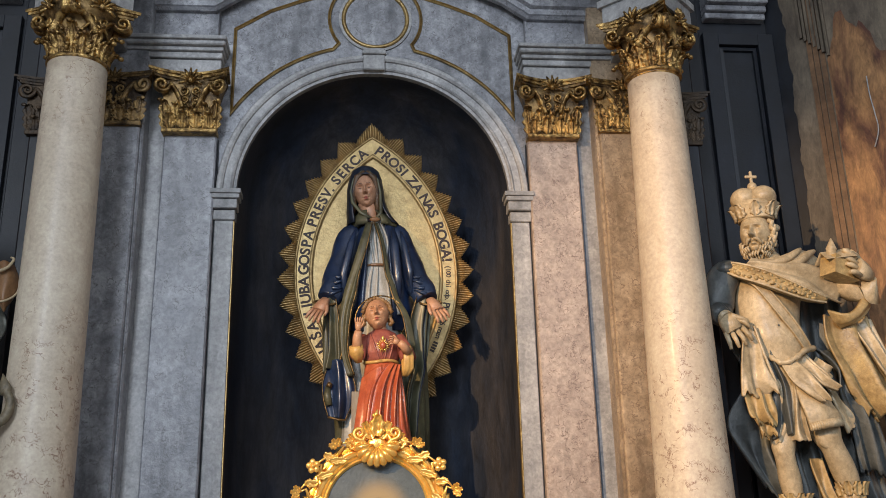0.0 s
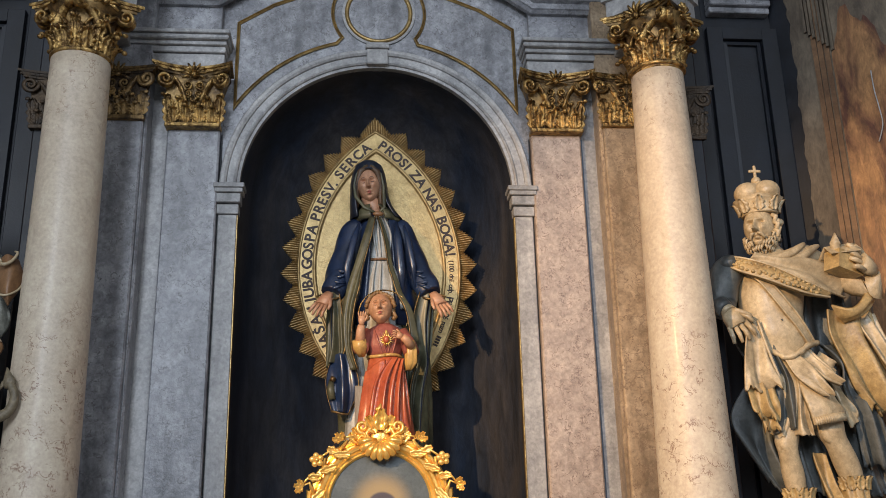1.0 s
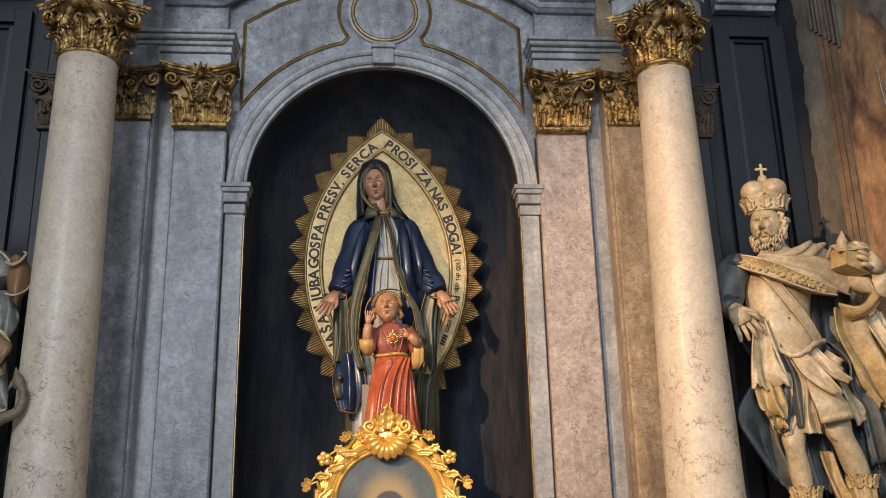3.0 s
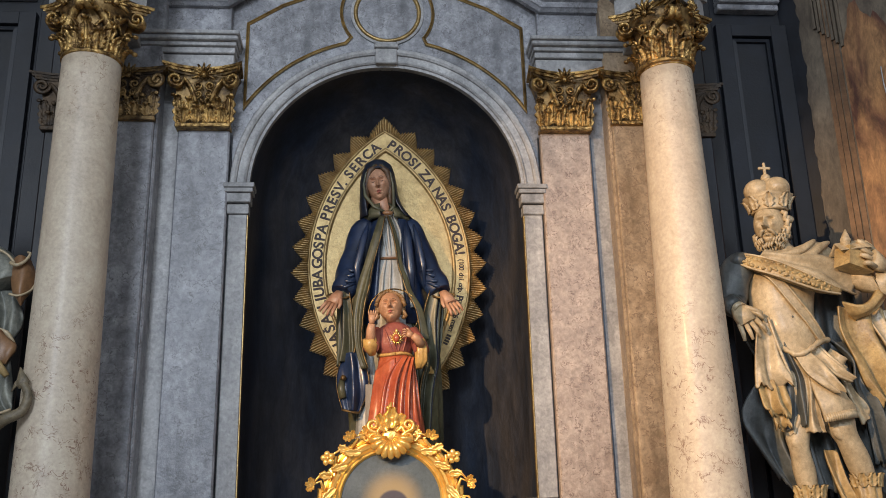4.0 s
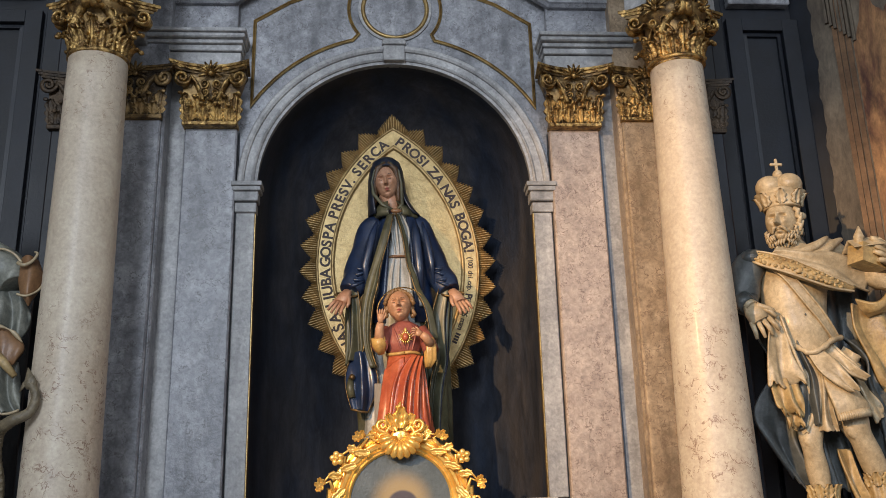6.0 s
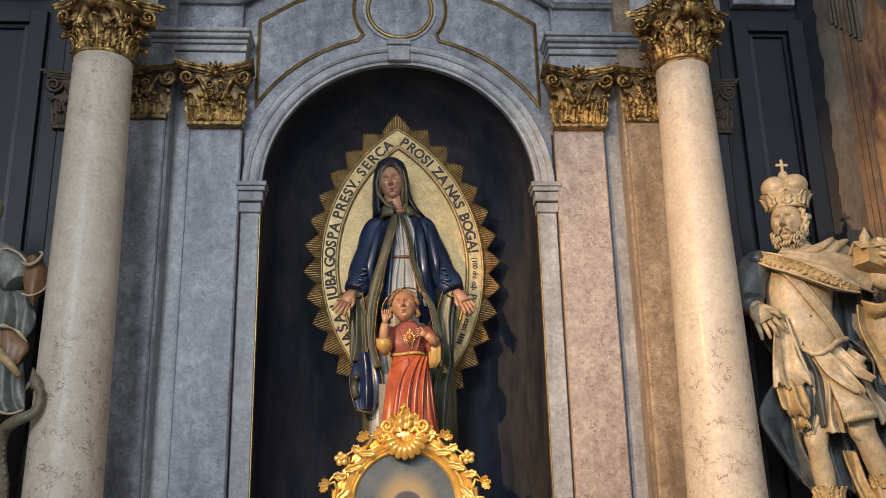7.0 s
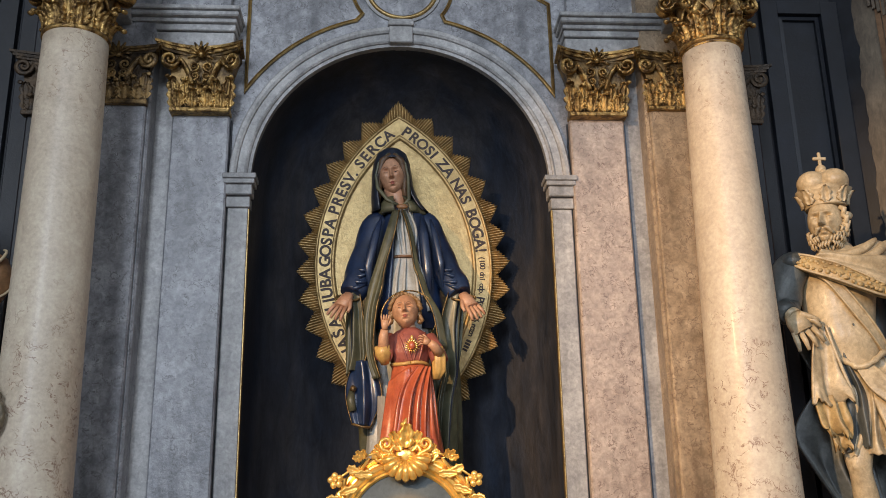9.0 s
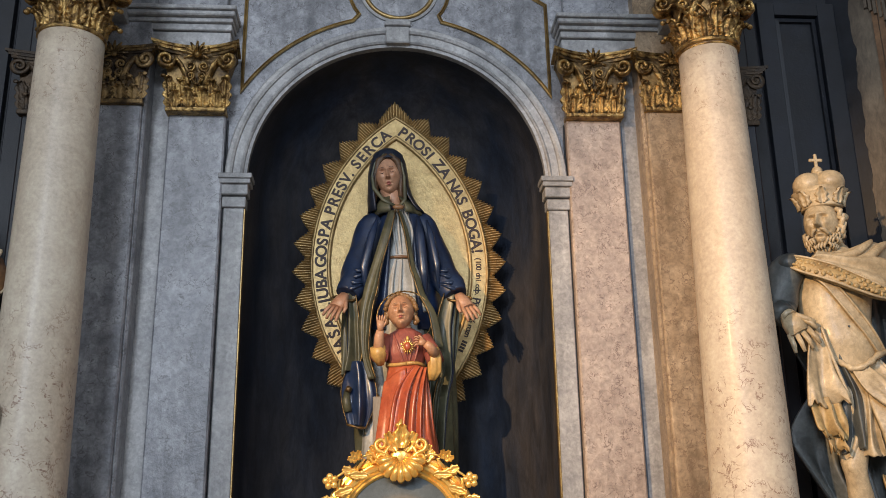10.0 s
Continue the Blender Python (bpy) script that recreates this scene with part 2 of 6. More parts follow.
class Shape:
    """A mesh under construction, in world places; each face takes the current material slot."""

    def __init__(self, *mats):
        self.mats, self.bm, self.slot = list(mats), bmesh.new(), 0

    def use(self, mat):
        if mat not in self.mats:
            self.mats.append(mat)
        self.slot = self.mats.index(mat)
        return self

    def face(self, vs, smooth=False):
        try:
            f = self.bm.faces.new(vs)
        except ValueError:
            return None
        f.material_index, f.smooth = self.slot, smooth
        return f

    def grid(self, rows, smooth=True, wrap=False, caps=False):
        vs = [[self.bm.verts.new(p) for p in row] for row in rows]
        for a, b in zip(vs, vs[1:]):
            n = len(a)
            for i in range(n if wrap else n - 1):
                self.face((a[i], a[(i + 1) % n], b[(i + 1) % n], b[i]), smooth)
        if caps:
            self.face(vs[0][::-1], False)
            self.face(vs[-1], False)
        return vs

    def box(self, x0, x1, y0, y1, z0, z1, bevel=0.004):
        r = bmesh.ops.create_cube(self.bm, size=1)
        m = Matrix.Translation(((x0 + x1) / 2, (y0 + y1) / 2, (z0 + z1) / 2)) @ Matrix.Diagonal((x1 - x0, y1 - y0, z1 - z0, 1))
        bmesh.ops.transform(self.bm, matrix=m, verts=r["verts"])
        faces = {f for v in r["verts"] for f in v.link_faces}
        for f in faces:
            f.material_index = self.slot
        if bevel:
            edges = list({e for f in faces for e in f.edges})
            out = bmesh.ops.bevel(self.bm, geom=edges, offset=bevel, segments=1, affect="EDGES")
            for f in out["faces"]:
                f.material_index = self.slot
        return self

    def ball(self, c, r, n=14, m=9, turn=None, fn=None):
        rx, ry, rz = (r, r, r) if isinstance(r, (int, float)) else r
        rows = []
        for j in range(m + 1):
            a = math.pi * j / m
            row = []
            for i in range(n):
                t = 2 * math.pi * i / n
                s = max(math.sin(a), 0.002)
                p = Vector((rx * s * math.cos(t), ry * s * math.sin(t), -rz * math.cos(a)))
                if fn:
                    p *= fn(t, a)
                if turn:
                    p = turn @ p
                row.append(Vector(c) + p)
            rows.append(row)
        self.grid(rows, True, True, True)
        return self

    def tube(self, pts, radii, n=10, flat=1.0, up=(0, 1, 0), folds=0, amp=0.0, caps=True):
        """A round limb or rod along pts; flat: its thickness along up; folds: pleats round it."""
        pts = [Vector(p) for p in pts]
        if isinstance(radii, (int, float)):
            radii = [radii] * len(pts)
        rows = []
        for k, p in enumerate(pts):
            d = (pts[min(k + 1, len(pts) - 1)] - pts[max(k - 1, 0)]).normalized()
            s = d.cross(Vector(up))
            if s.length < 1e-4:
                s = d.cross(Vector((1, 0, 0)))
            s.normalize()
            w = s.cross(d).normalized()
            row = []
            for i in range(n):
                a = 2 * math.pi * i / n
                r = radii[k] * (1 + amp * math.sin(folds * a + 0.9 * k))
                row.append(p + s * (r * math.cos(a)) + w * (r * flat * math.sin(a)))
            rows.append(row)
        self.grid(rows, True, True, caps)
        return self

    def drape(self, secs, n=56, folds=11, amp=0.06, start=0.0, end=2 * math.pi, seed=0.0, close=True, thick=0.0):
        """Cloth: a loft of ellipses (x, y, z, rx, ry) with pleats that deepen downwards; start, end: angles from the front, for open cloth."""
        full = abs(end - start - 2 * math.pi) < 1e-6
        rows = []
        for k, (x, y, z, rx, ry, *f) in enumerate(secs):
            g = f[0] if f else 1.0
            row = []
            for i in range(n if full else n + 1):
                a = start + (end - start) * i / n
                w = math.sin(folds * a + seed + 1.3 * z) + 0.55 * math.sin((folds * 1.7) * a + 2.1 * seed + 2.0 * z if not full else round(folds * 1.7) * a + seed * 2.1)
                k2 = 1 + amp * g * w
                row.append(Vector((x + rx * k2 * math.sin(a), y - ry * k2 * math.cos(a), z)))
            rows.append(row)
        self.grid(rows, True, full, close and full)
        if thick and not full:
            inner = [[Vector((x + (p.x - x) * (1 - thick), y + (p.y - y) * (1 - thick), p.z)) for p in row] for row, (x, y, *_) in zip(rows, secs)]
            self.grid([r[::-1] for r in inner])
            for col in (0, -1):
                self.grid([[a[col], b[col]] for a, b in zip(rows, inner)])
            self.grid([rows[0], inner[0]])
            self.grid([rows[-1], inner[-1]])
        return self

    def sweep(self, pts, prof, normal, closed=False, smooth=False):
        """A moulding: the closed profile (u across, v along normal) run along pts, mitred at the corners."""
        pts, nrm = [Vector(p) for p in pts], Vector(normal)
        n, rows = len(pts), []
        for k, p in enumerate(pts):
            if closed:
                a, b = pts[k - 1], pts[(k + 1) % n]
            else:
                a, b = pts[max(k - 1, 0)], pts[min(k + 1, n - 1)]
            d0 = (p - a).normalized() if (p - a).length > 1e-6 else (b - p).normalized()
            d1 = (b - p).normalized() if (b - p).length > 1e-6 else d0
            s0, s1 = d0.cross(nrm).normalized(), d1.cross(nrm).normalized()
            s = (s0 + s1).normalized()
            s = s / max(0.35, s.dot(s0))
            rows.append([p + s * u + nrm * v for u, v in prof])
        if closed:
            rows.append(rows[0])
        self.grid(rows, smooth, True, not closed)
        return self


def finish(name, shape, at=(0, 0, 0)):
    bm = shape.bm
    bmesh.ops.remove_doubles(bm, verts=bm.verts, dist=1e-5)
    bmesh.ops.recalc_face_normals(bm, faces=bm.faces)
    bmesh.ops.translate(bm, vec=-Vector(at), verts=bm.verts)
    me = bpy.data.meshes.new(name)
    bm.to_mesh(me)
    bm.free()
    for m in shape.mats:
        me.materials.append(m)
    return me


def thing(name, at, label, category, group="", kind=""):
    ob = new(name)
    ob.location = at
    ORIGIN[ob] = Vector(at)
    return tagged(ob, label, category, group, kind)


def solid(name, shape, label, category="", at=(0, 0, 0), group="", kind=""):
    ob = new(name, finish(name, shape, at))
    ob.location = at
    ORIGIN[ob] = Vector(at)
    return tagged(ob, label, category, group, kind)


def part(name, shape, parent, label=""):
    ob = new(name, finish(name, shape, ORIGIN[parent]))
    ob.parent = parent
    ORIGIN[ob] = ORIGIN[parent]
    return tagged(ob, label)


def along(pts, m):
    """m + 1 places spread along a smooth line through pts."""
    pts = [Vector(p) for p in pts]
    out = []
    for j in range(m + 1):
        f = (len(pts) - 1) * j / m
        i = min(int(f), len(pts) - 2)
        f -= i
        a, b, c, d = pts[max(i - 1, 0)], pts[i], pts[i + 1], pts[min(i + 2, len(pts) - 1)]
        out.append(0.5 * (2 * b + (c - a) * f + (2 * a - 5 * b + 4 * c - d) * f * f + (3 * b - a - 3 * c + d) * f ** 3))
    return out


def sheet(s, left, right, folds=3.0, amp=0.02, phase=0.0, thick=0.014, ragged=0.0, grow=0.5, belly=0.0, m=30):
    """Carved cloth between two rails: rounded ridges with sharp hollows that run along the rails, and a hem that may be ragged."""
    A, B = along(left, m), along(right, m)
    n = int(folds * 12) + 8
    front, back = [], []
    for j in range(m + 1):
        f = j / m
        run = (A[min(j + 1, m)] + B[min(j + 1, m)] - A[max(j - 1, 0)] - B[max(j - 1, 0)]).normalized()
        nrm = (B[j] - A[j]).cross(run).normalized()
        nrm = -nrm if nrm.y > 0 else nrm
        ra, rb = [], []
        for i in range(n + 1):
            u = i / n
            w = math.pi * folds * u + phase + 0.75 * math.sin(2.9 * f + phase) + 0.35 * math.sin(5 * u + 2 * phase) + 0.30 * math.sin(6.5 * f + 4 * u + phase)
            h = abs(math.sin(w)) ** 1.1 * (0.8 + 0.3 * math.sin(1.3 * w + 2.1 * f)) - 0.5 + 0.22 * math.sin(2.3 * w + 3 * f + phase)
            p = A[j].lerp(B[j], u) + nrm * (amp * (grow + (1 - grow) * f) * h + belly * math.sin(math.pi * u))
            if ragged:
                p += run * (ragged * f ** 5 * (0.55 * math.sin(2.9 * w + phase) + 0.45 * math.sin(7.3 * w + 1.0)))
                p += nrm * (0.35 * ragged * f ** 4 * math.sin(5.1 * w + phase))
            ra.append(p)
            rb.append(p - nrm * thick)
        front.append(ra)
        back.append(rb)
    s.grid(front)
    s.grid([r[::-1] for r in back])
    for k in (0, -1):
        s.grid([front[k], back[k]])
        s.grid([[a[k], b[k]] for a, b in zip(front, back)])


def arc(cx, cz, r, a0, a1, n, y=0.0):
    """Points on a circle in the wall's plane, angles in degrees from +x towards up."""
    return [Vector((cx + r * math.cos(radians(a0 + (a1 - a0) * i / n)), y, cz + r * math.sin(radians(a0 + (a1 - a0) * i / n)))) for i in range(n + 1)]


OUT = (0, -1, 0)
UP = (0, 0, 1)

# ---- the altar wall ----
SPRING, R, SILL = 3.548, 0.75, 1.885   # arch centre height, niche radius, niche floor
TOP = 5.6

# central bay, pierced by the niche opening
s = Shape(GREY)
s.box(-0.9, 0.9, 0.0, 0.14, 0.0, SILL)
for k in (-1, 1):
    s.box(*sorted((k * 0.752, k * 0.9)), 0.0, 0.14, SILL, SPRING, 0)
inner = arc(0, SPRING, R + 0.002, 180, 0, 48)
for y, flip in ((0.0, False), (0.14, True)):
    rows = [[Vector((p.x, y, p.z)) for p in inner]]
    outer = []
    for i, p in enumerate(inner):
        d = Vector((p.x, 0, p.z - SPRING)).normalized()
        k = min(0.9 / max(abs(d.x), 1e-4), (TOP - SPRING) / max(d.z, 1e-4))
        outer.append(Vector((d.x * k, y, SPRING + d.z * k)))
    rows.append(outer)
    s.grid(rows, False)
wall = solid("wall_niche_bay", s, "grey marbled wall bay round an arched niche", "wall", kind="structure")

# the dark niche: a half cylinder under a half dome, with thickness
s = Shape(NICHE)
for e in (0.0, 0.06):
    prof = [(R + e, SILL + 0.001)] + [(R + e, SILL + (SPRING - SILL) * i / 8) for i in range(1, 9)]
    prof += [((R + e) * math.cos(radians(a)), SPRING + (R + e) * math.sin(radians(a))) for a in range(8, 91, 8)] + [(0.004, SPRING + R + e)]
    s.grid([[Vector((r * math.cos(math.pi * i / 40), 0.012 + 0.95 * r * math.sin(math.pi * i / 40), z)) for i in range(41)] for r, z in prof])
s.use(PLAIN).box(-0.80, 0.80, -0.05, 0.85, SILL - 0.06, SILL, 0.006)
solid("niche", s, "dark blue-black painted semicircular niche with a pale sill", "niche", kind="structure")

# jambs with imposts
for k, side in ((-1, "left"), (1, "right")):
    jamb = thing("jamb", (k * 0.80, 0, SILL), "pale grey plaster jamb of the niche with gilded edge", "jamb", "niche jambs", "structure")
    s = Shape(PLAIN)
    s.box(*sorted((k * 0.756, k * 0.856)), -0.022, 0.0, SILL, 3.40)
    part("shaft", s, jamb)
    s = Shape(GILT_LINE)
    s.box(*sorted((k * 0.749, k * 0.757)), -0.024, 0.004, SILL, 3.395, 0.002)
    part("gilded_edge", s, jamb, "thin gilded edge")
    s = Shape(PLAIN)
    s.box(*sorted((k * 0.748, k * 0.866)), -0.035, 0.04, 3.40, 3.455, 0.004)
    s.box(*sorted((k * 0.738, k * 0.872)), -0.05, 0.04, 3.461, 3.515, 0.004)
    s.box(*sorted((k * 0.726, k * 0.876)), -0.065, 0.04, 3.515, 3.54, 0.003)
    s.box(*sorted((k * 0.718, k * 0.882)), -0.075, 0.04, 3.54, 3.566, 0.003)
    part("impost", s, jamb)

# archivolt with keystone
arch = thing("archivolt", (0, 0, SPRING), "pale grey stepped stone archivolt over the niche", "arch", kind="structure")
s = Shape(PLAIN)
path = arc(0, SPRING, R, 178.5, 1.5, 64)
s.sweep(path, [(0, -0.02), (0, 0.022), (-0.016, 0.024), (-0.017, 0.034), (-0.024, 0.040), (-0.034, 0.030), (-0.068, 0.034), (-0.070, 0.046),
               (-0.082, 0.054), (-0.098, 0.056), (-0.106, 0.044), (-0.112, -0.02)], OUT)
part("moulding", s, arch)
s = Shape(PLAIN)
s.box(-0.063, 0.061, -0.062, 0.02, 4.305, 4.40, 0.005)
s.box(-0.069, 0.067, -0.075, 0.0, 4.40, 4.425, 0.004)
s.box(-0.063, 0.061, -0.05, 0.0, 4.425, 4.45, 0.004)
part("keystone", s, arch)


def gilt_line(path, parent, name="gilded_moulding", closed=False, w=0.0095):
    s = Shape(GILT_LINE)
    s.sweep(path, [(-w, 0), (-w, 0.006), (-w * 0.4, 0.012), (-w * 0.1, 0.006), (w * 0.3, 0.014), (w * 0.9, 0.010), (w, 0)], OUT, closed, False)
    part(name, s, parent, "worn gilded moulding")


# spandrel panels and the round medallion above the arch
OC = (0.008, 4.662)
for k in (-1, 1):
    panel = thing("spandrel_panel", (k * 0.55, 0, 4.4), "grey marbled spandrel panel edged with gilded moulding", "panel", "spandrel panels", "structure")
    a = arc(0, SPRING, 0.94, 90 - k * 14.5, 90 - k * 58.0, 20, -0.006)
    b = [Vector((k * 0.797, -0.006, 4.30)), Vector((k * 0.795, -0.006, 4.572))]
    c = [Vector((k * x, -0.006, z)) for x, z in ((0.60, 4.697), (0.435, 4.765), (0.26, 4.823), (0.20, 4.84))]
    d = arc(OC[0], OC[1], 0.268, 90 - k * 40, 90 - k * 128, 14, -0.006)
    outline = a + b + c + d[1:]
    s = Shape(GREY)
    vs = [s.bm.verts.new((p.x, -0.004, p.z)) for p in outline]
    s.face(vs)
    ext = bmesh.ops.extrude_face_region(s.bm, geom=list(s.bm.faces))
    bmesh.ops.translate(s.bm, vec=(0, 0.004, 0), verts=[g for g in ext["geom"] if isinstance(g, bmesh.types.BMVert)])
    part("field", s, panel)
    gilt_line(outline if k > 0 else outline[::-1], panel, closed=True)

medal = thing("medallion", (OC[0], 0, OC[1]), "round grey marble medallion in a gilded ring", "medallion", kind="structure")
s = Shape(GREY)
ring = arc(OC[0], OC[1], 0.178, 0, 360, 48)[:-1]
s.grid([[Vector((OC[0], -0.008, OC[1])) + (p - Vector((OC[0], 0, OC[1]))) * f + Vector((0, y, 0)) for p in ring] for f, y in ((0.01, 0), (0.5, 0), (1, 0), (1, 0.012))], False, True)
part("disc", s, medal)
s = Shape(GILT_LINE)
s.sweep(arc(OC[0], OC[1], 0.186, 0, 360, 56)[:-1], [(-0.012, 0), (-0.012, 0.014), (0, 0.024), (0.012, 0.014), (0.012, 0)], OUT, True, True)
part("gilded_ring", s, medal)
s = Shape(PLAIN)
s.sweep(arc(OC[0], OC[1], 0.205, 0, 360, 56)[:-1], [(-0.008, 0), (-0.008, 0.012), (0.008, 0.012), (0.008, 0)], OUT, True, False)
part("outer_ring", s, medal)

# cornice: level over the side bays, rising over the arch
prof = [(0.02, 0), (0.02, 0.03), (0.005, 0.045), (0.0, 0.055), (-0.03, 0.06), (-0.04, 0.085), (-0.075, 0.10), (-0.08, 0.125), (-0.12, 0.13), (-0.12, 0)]
s = Shape(GREY)
s.sweep([(-1.66, -0.05, 4.665), (-0.905, -0.05, 4.665), (-0.76, -0.05, 4.765), (-0.45, -0.05, 4.90), (-0.2, -0.05, 4.975), (0, -0.05, 5.0), (0.2, -0.05, 4.975),
         (0.45, -0.05, 4.90), (0.76, -0.05, 4.765), (0.905, -0.05, 4.665), (1.66, -0.05, 4.665)], prof, OUT)
solid("trim_upper_cornice", s, "grey cornice that rises over the arch", "cornice", kind="structure")

# side bays: piers, pilasters, recesses and entablature
for k in (-1, 1):
    def xs(a, b):
        return sorted((k * a, k * b))
    s = Shape(GREY)
    s.box(*xs(0.9, 1.26), 0.02, 0.5, 0, TOP, 0)
    s.use(GREY).box(*xs(0.885, 1.62), -0.05, 0.02, 4.40, TOP, 0.004)
    solid("wall_side_bay", s, "grey marbled wall of the side bay", "wall", kind="structure")
    s = Shape(PLAIN)
    s.box(*xs(1.15, 1.245), -0.012, 0.02, 0.2, 4.22, 0.002)
    solid("recess_strip", s, "pale grey plaster strip between two pilasters", "wall strip", kind="structure")
    # The right pier carries the warm light in its marble colour.
    s = Shape(GREY if k < 0 else WARM_LIT_BROWN)
    s.box(*xs(1.24, 1.60), -0.13, 0.5, 0, TOP, 0.01)
    # Shade on the pier's outer strip, put in as near-black colour.
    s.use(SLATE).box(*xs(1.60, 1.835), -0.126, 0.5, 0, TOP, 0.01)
    solid("pier", s, "grey marbled pier behind the column, outer strip coloured as shade" if k < 0 else "brownish marbled pier behind the column, warm light and shade in its colour", "pier", kind="structure")
    pil = thing("pilaster", (k * 1.005, -0.03, 0), "flat grey marbled pilaster beside the niche" if k < 0 else "flat pinkish marbled pilaster beside the niche, warm light in its colour",
                "pilaster", "pilasters by the niche", "structure")
    # Left stays grey; on the right the warm light is coloured in.
    s = Shape(GREY if k < 0 else WARM_LIT)
    s.box(*xs(0.864, 1.146), -0.06, 0.02, 0.6, 3.89, 0.008)
    part("shaft", s, pil)
    s = Shape(PLAIN)
    s.box(*xs(0.85, 1.16), -0.075, 0.02, 0.0, 0.6, 0.01)
    part("base", s, pil)
    pil = thing("pilaster", (k * 1.36, -0.15, 0), "grey marbled pilaster behind the column" if k < 0 else "brown marbled pilaster behind the column, warm light in its colour", "pilaster",
                "pilasters behind the columns", "structure")
    s = Shape(GREY if k < 0 else WARM_LIT_BROWN)
    s.box(*xs(1.255, 1.56), -0.16, -0.128, 0.6, 3.89, 0.008)
    part("shaft", s, pil)
    s = Shape(PLAIN)
    s.box(*xs(1.24, 1.575), -0.175, -0.128, 0.0, 0.6, 0.01)
    part("base", s, pil)
    # entablature over the pilasters
    ent = thing("entablature", (k * 1.3, -0.1, 4.22), "grey stepped entablature above gilded capitals", "entablature", "entablatures", "structure")
    s = Shape(PLAIN)
    s.box(*xs(0.852, 1.62), -0.11, 0.0, 4.225, 4.315, 0.004)
    s.box(*xs(0.846, 1.62), -0.125, 0.0, 4.319, 4.355, 0.004)
    part("architrave", s, ent)
    s = Shape(PLAIN)
    s.box(*xs(0.838, 1.62), -0.145, 0.0, 4.355, 4.378, 0.003)
    s.box(*xs(0.825, 1.62), -0.175, 0.0, 4.378, 4.405, 0.006)
    s.box(*xs(0.818, 1.62), -0.19, 0.0, 4.405, 4.428, 0.004)
    part("cornice", s, ent)
    # block over the column, turned with its capital
    s = Shape(PLAIN)
    for h, z0, z1 in ((0.172, 4.335, 4.43), (0.19, 4.43, 4.47), (0.172, 4.47, 4.70)):
        s.grid([[Vector((-1.482 if k < 0 else 1.452, -0.55, z)) + Matrix.Rotation(math.pi / 4, 3, "Z") @ Vector((x * h, y * h, 0)) for x, y in ((-1, -1), (1, -1), (1, 1), (-1, 1))] for z in (z0, z1)], False, True, True)
    s.box(*xs(1.36, 1.58), -0.52, -0.05, 4.34, 4.70, 0.004)
    s.use(GREY)
    s.grid([[Vector((-1.482 if k < 0 else 1.452, -0.55, z)) + Matrix.Rotation(math.pi / 4, 3, "Z") @ Vector((x * h, y * h, 0)) for x, y in ((-1, -1), (1, -1), (1, 1), (-1, 1))] for h, z in ((0.19, 4.70), (0.235, 4.76), (0.245, 4.84))], False, True, True)
    solid("entablature_block", s, "grey stone block projecting above the column", "entablature", group="entablature blocks", kind="structure")

# dark open joints beside the pilasters; a wider blue-grey strip on the right
for k in (-1, 1):
    for x, h, mat in ((0.8585, 0.0025, SLATE), (1.150, 0.003, SLATE) if k < 0 else (1.155, 0.0085, BLUE_STRIP)):
        s = Shape(mat)
        s.box(*sorted((k * (x - h), k * (x + h))), -0.0155, 0.001, SILL - 0.4, 3.87, 0)
        solid("trim_joint", s, "narrow dark strip along a pilaster joint", "joint", kind="structure")

# columns
for k in (-1, 1):
    X, Y = (-1.482 if k < 0 else 1.452), -0.55
    col = thing("column", (X, Y, 0), "polished cream marble column with grey-brown veins" if k < 0 else "polished cream marble column lit warmly, with brown veins",
                "column", "columns")
    s = Shape(CREAM)
    rows = []
    for i in range(25):
        f = i / 24
        z = 1.0 + 3.0 * f
        r = 0.174 - 0.032 * f ** 1.1 if k < 0 else 0.191 - 0.057 * f ** 1.1
        rows.append([Vector((X + r * math.cos(2 * math.pi * j / 48), Y + r * math.sin(2 * math.pi * j / 48), z)) for j in range(48)])
    s.grid(rows, True, True, True)
    part("shaft", s, col)
    s = Shape(GOLD)
    for rr, z0, z1 in ((0.138, 3.985, 4.0), (0.15, 4.0, 4.022)):
        s.grid([[Vector((X + (rr + e) * math.cos(2 * math.pi * j / 40), Y + (rr + e) * math.sin(2 * math.pi * j / 40), z)) for j in range(40)]
                for z, e in ((z0, -0.01), (z0 + 0.004, 0), (z1 - 0.004, 0), (z1, -0.01))], True, True, True)
    part("astragal", s, col, "gilded ring under the capital")
    s = Shape(PLAIN)
    for rr, z0, z1 in ((0.24, 0.90, 0.94), (0.225, 0.94, 0.97), (0.205, 0.97, 1.0)):
        s.grid([[Vector((X + (rr + e) * math.cos(2 * math.pi * j / 40), Y + (rr + e) * math.sin(2 * math.pi * j / 40), z)) for j in range(40)]
                for z, e in ((z0, -0.008), (z0 + 0.008, 0), (z1 - 0.008, 0), (z1, -0.008))], True, True, True)
    part("base", s, col)
    s = Shape(GREY)
    s.box(X - 0.27, X + 0.27, Y - 0.27, Y + 0.42, 0.0, 0.84, 0.01)
    s.use(PLAIN).box(X - 0.3, X + 0.3, Y - 0.3, Y + 0.42, 0.84, 0.90, 0.01)
    solid("column_pedestal", s, "grey marbled pedestal under the column", "pedestal", group="column pedestals", kind="structure")


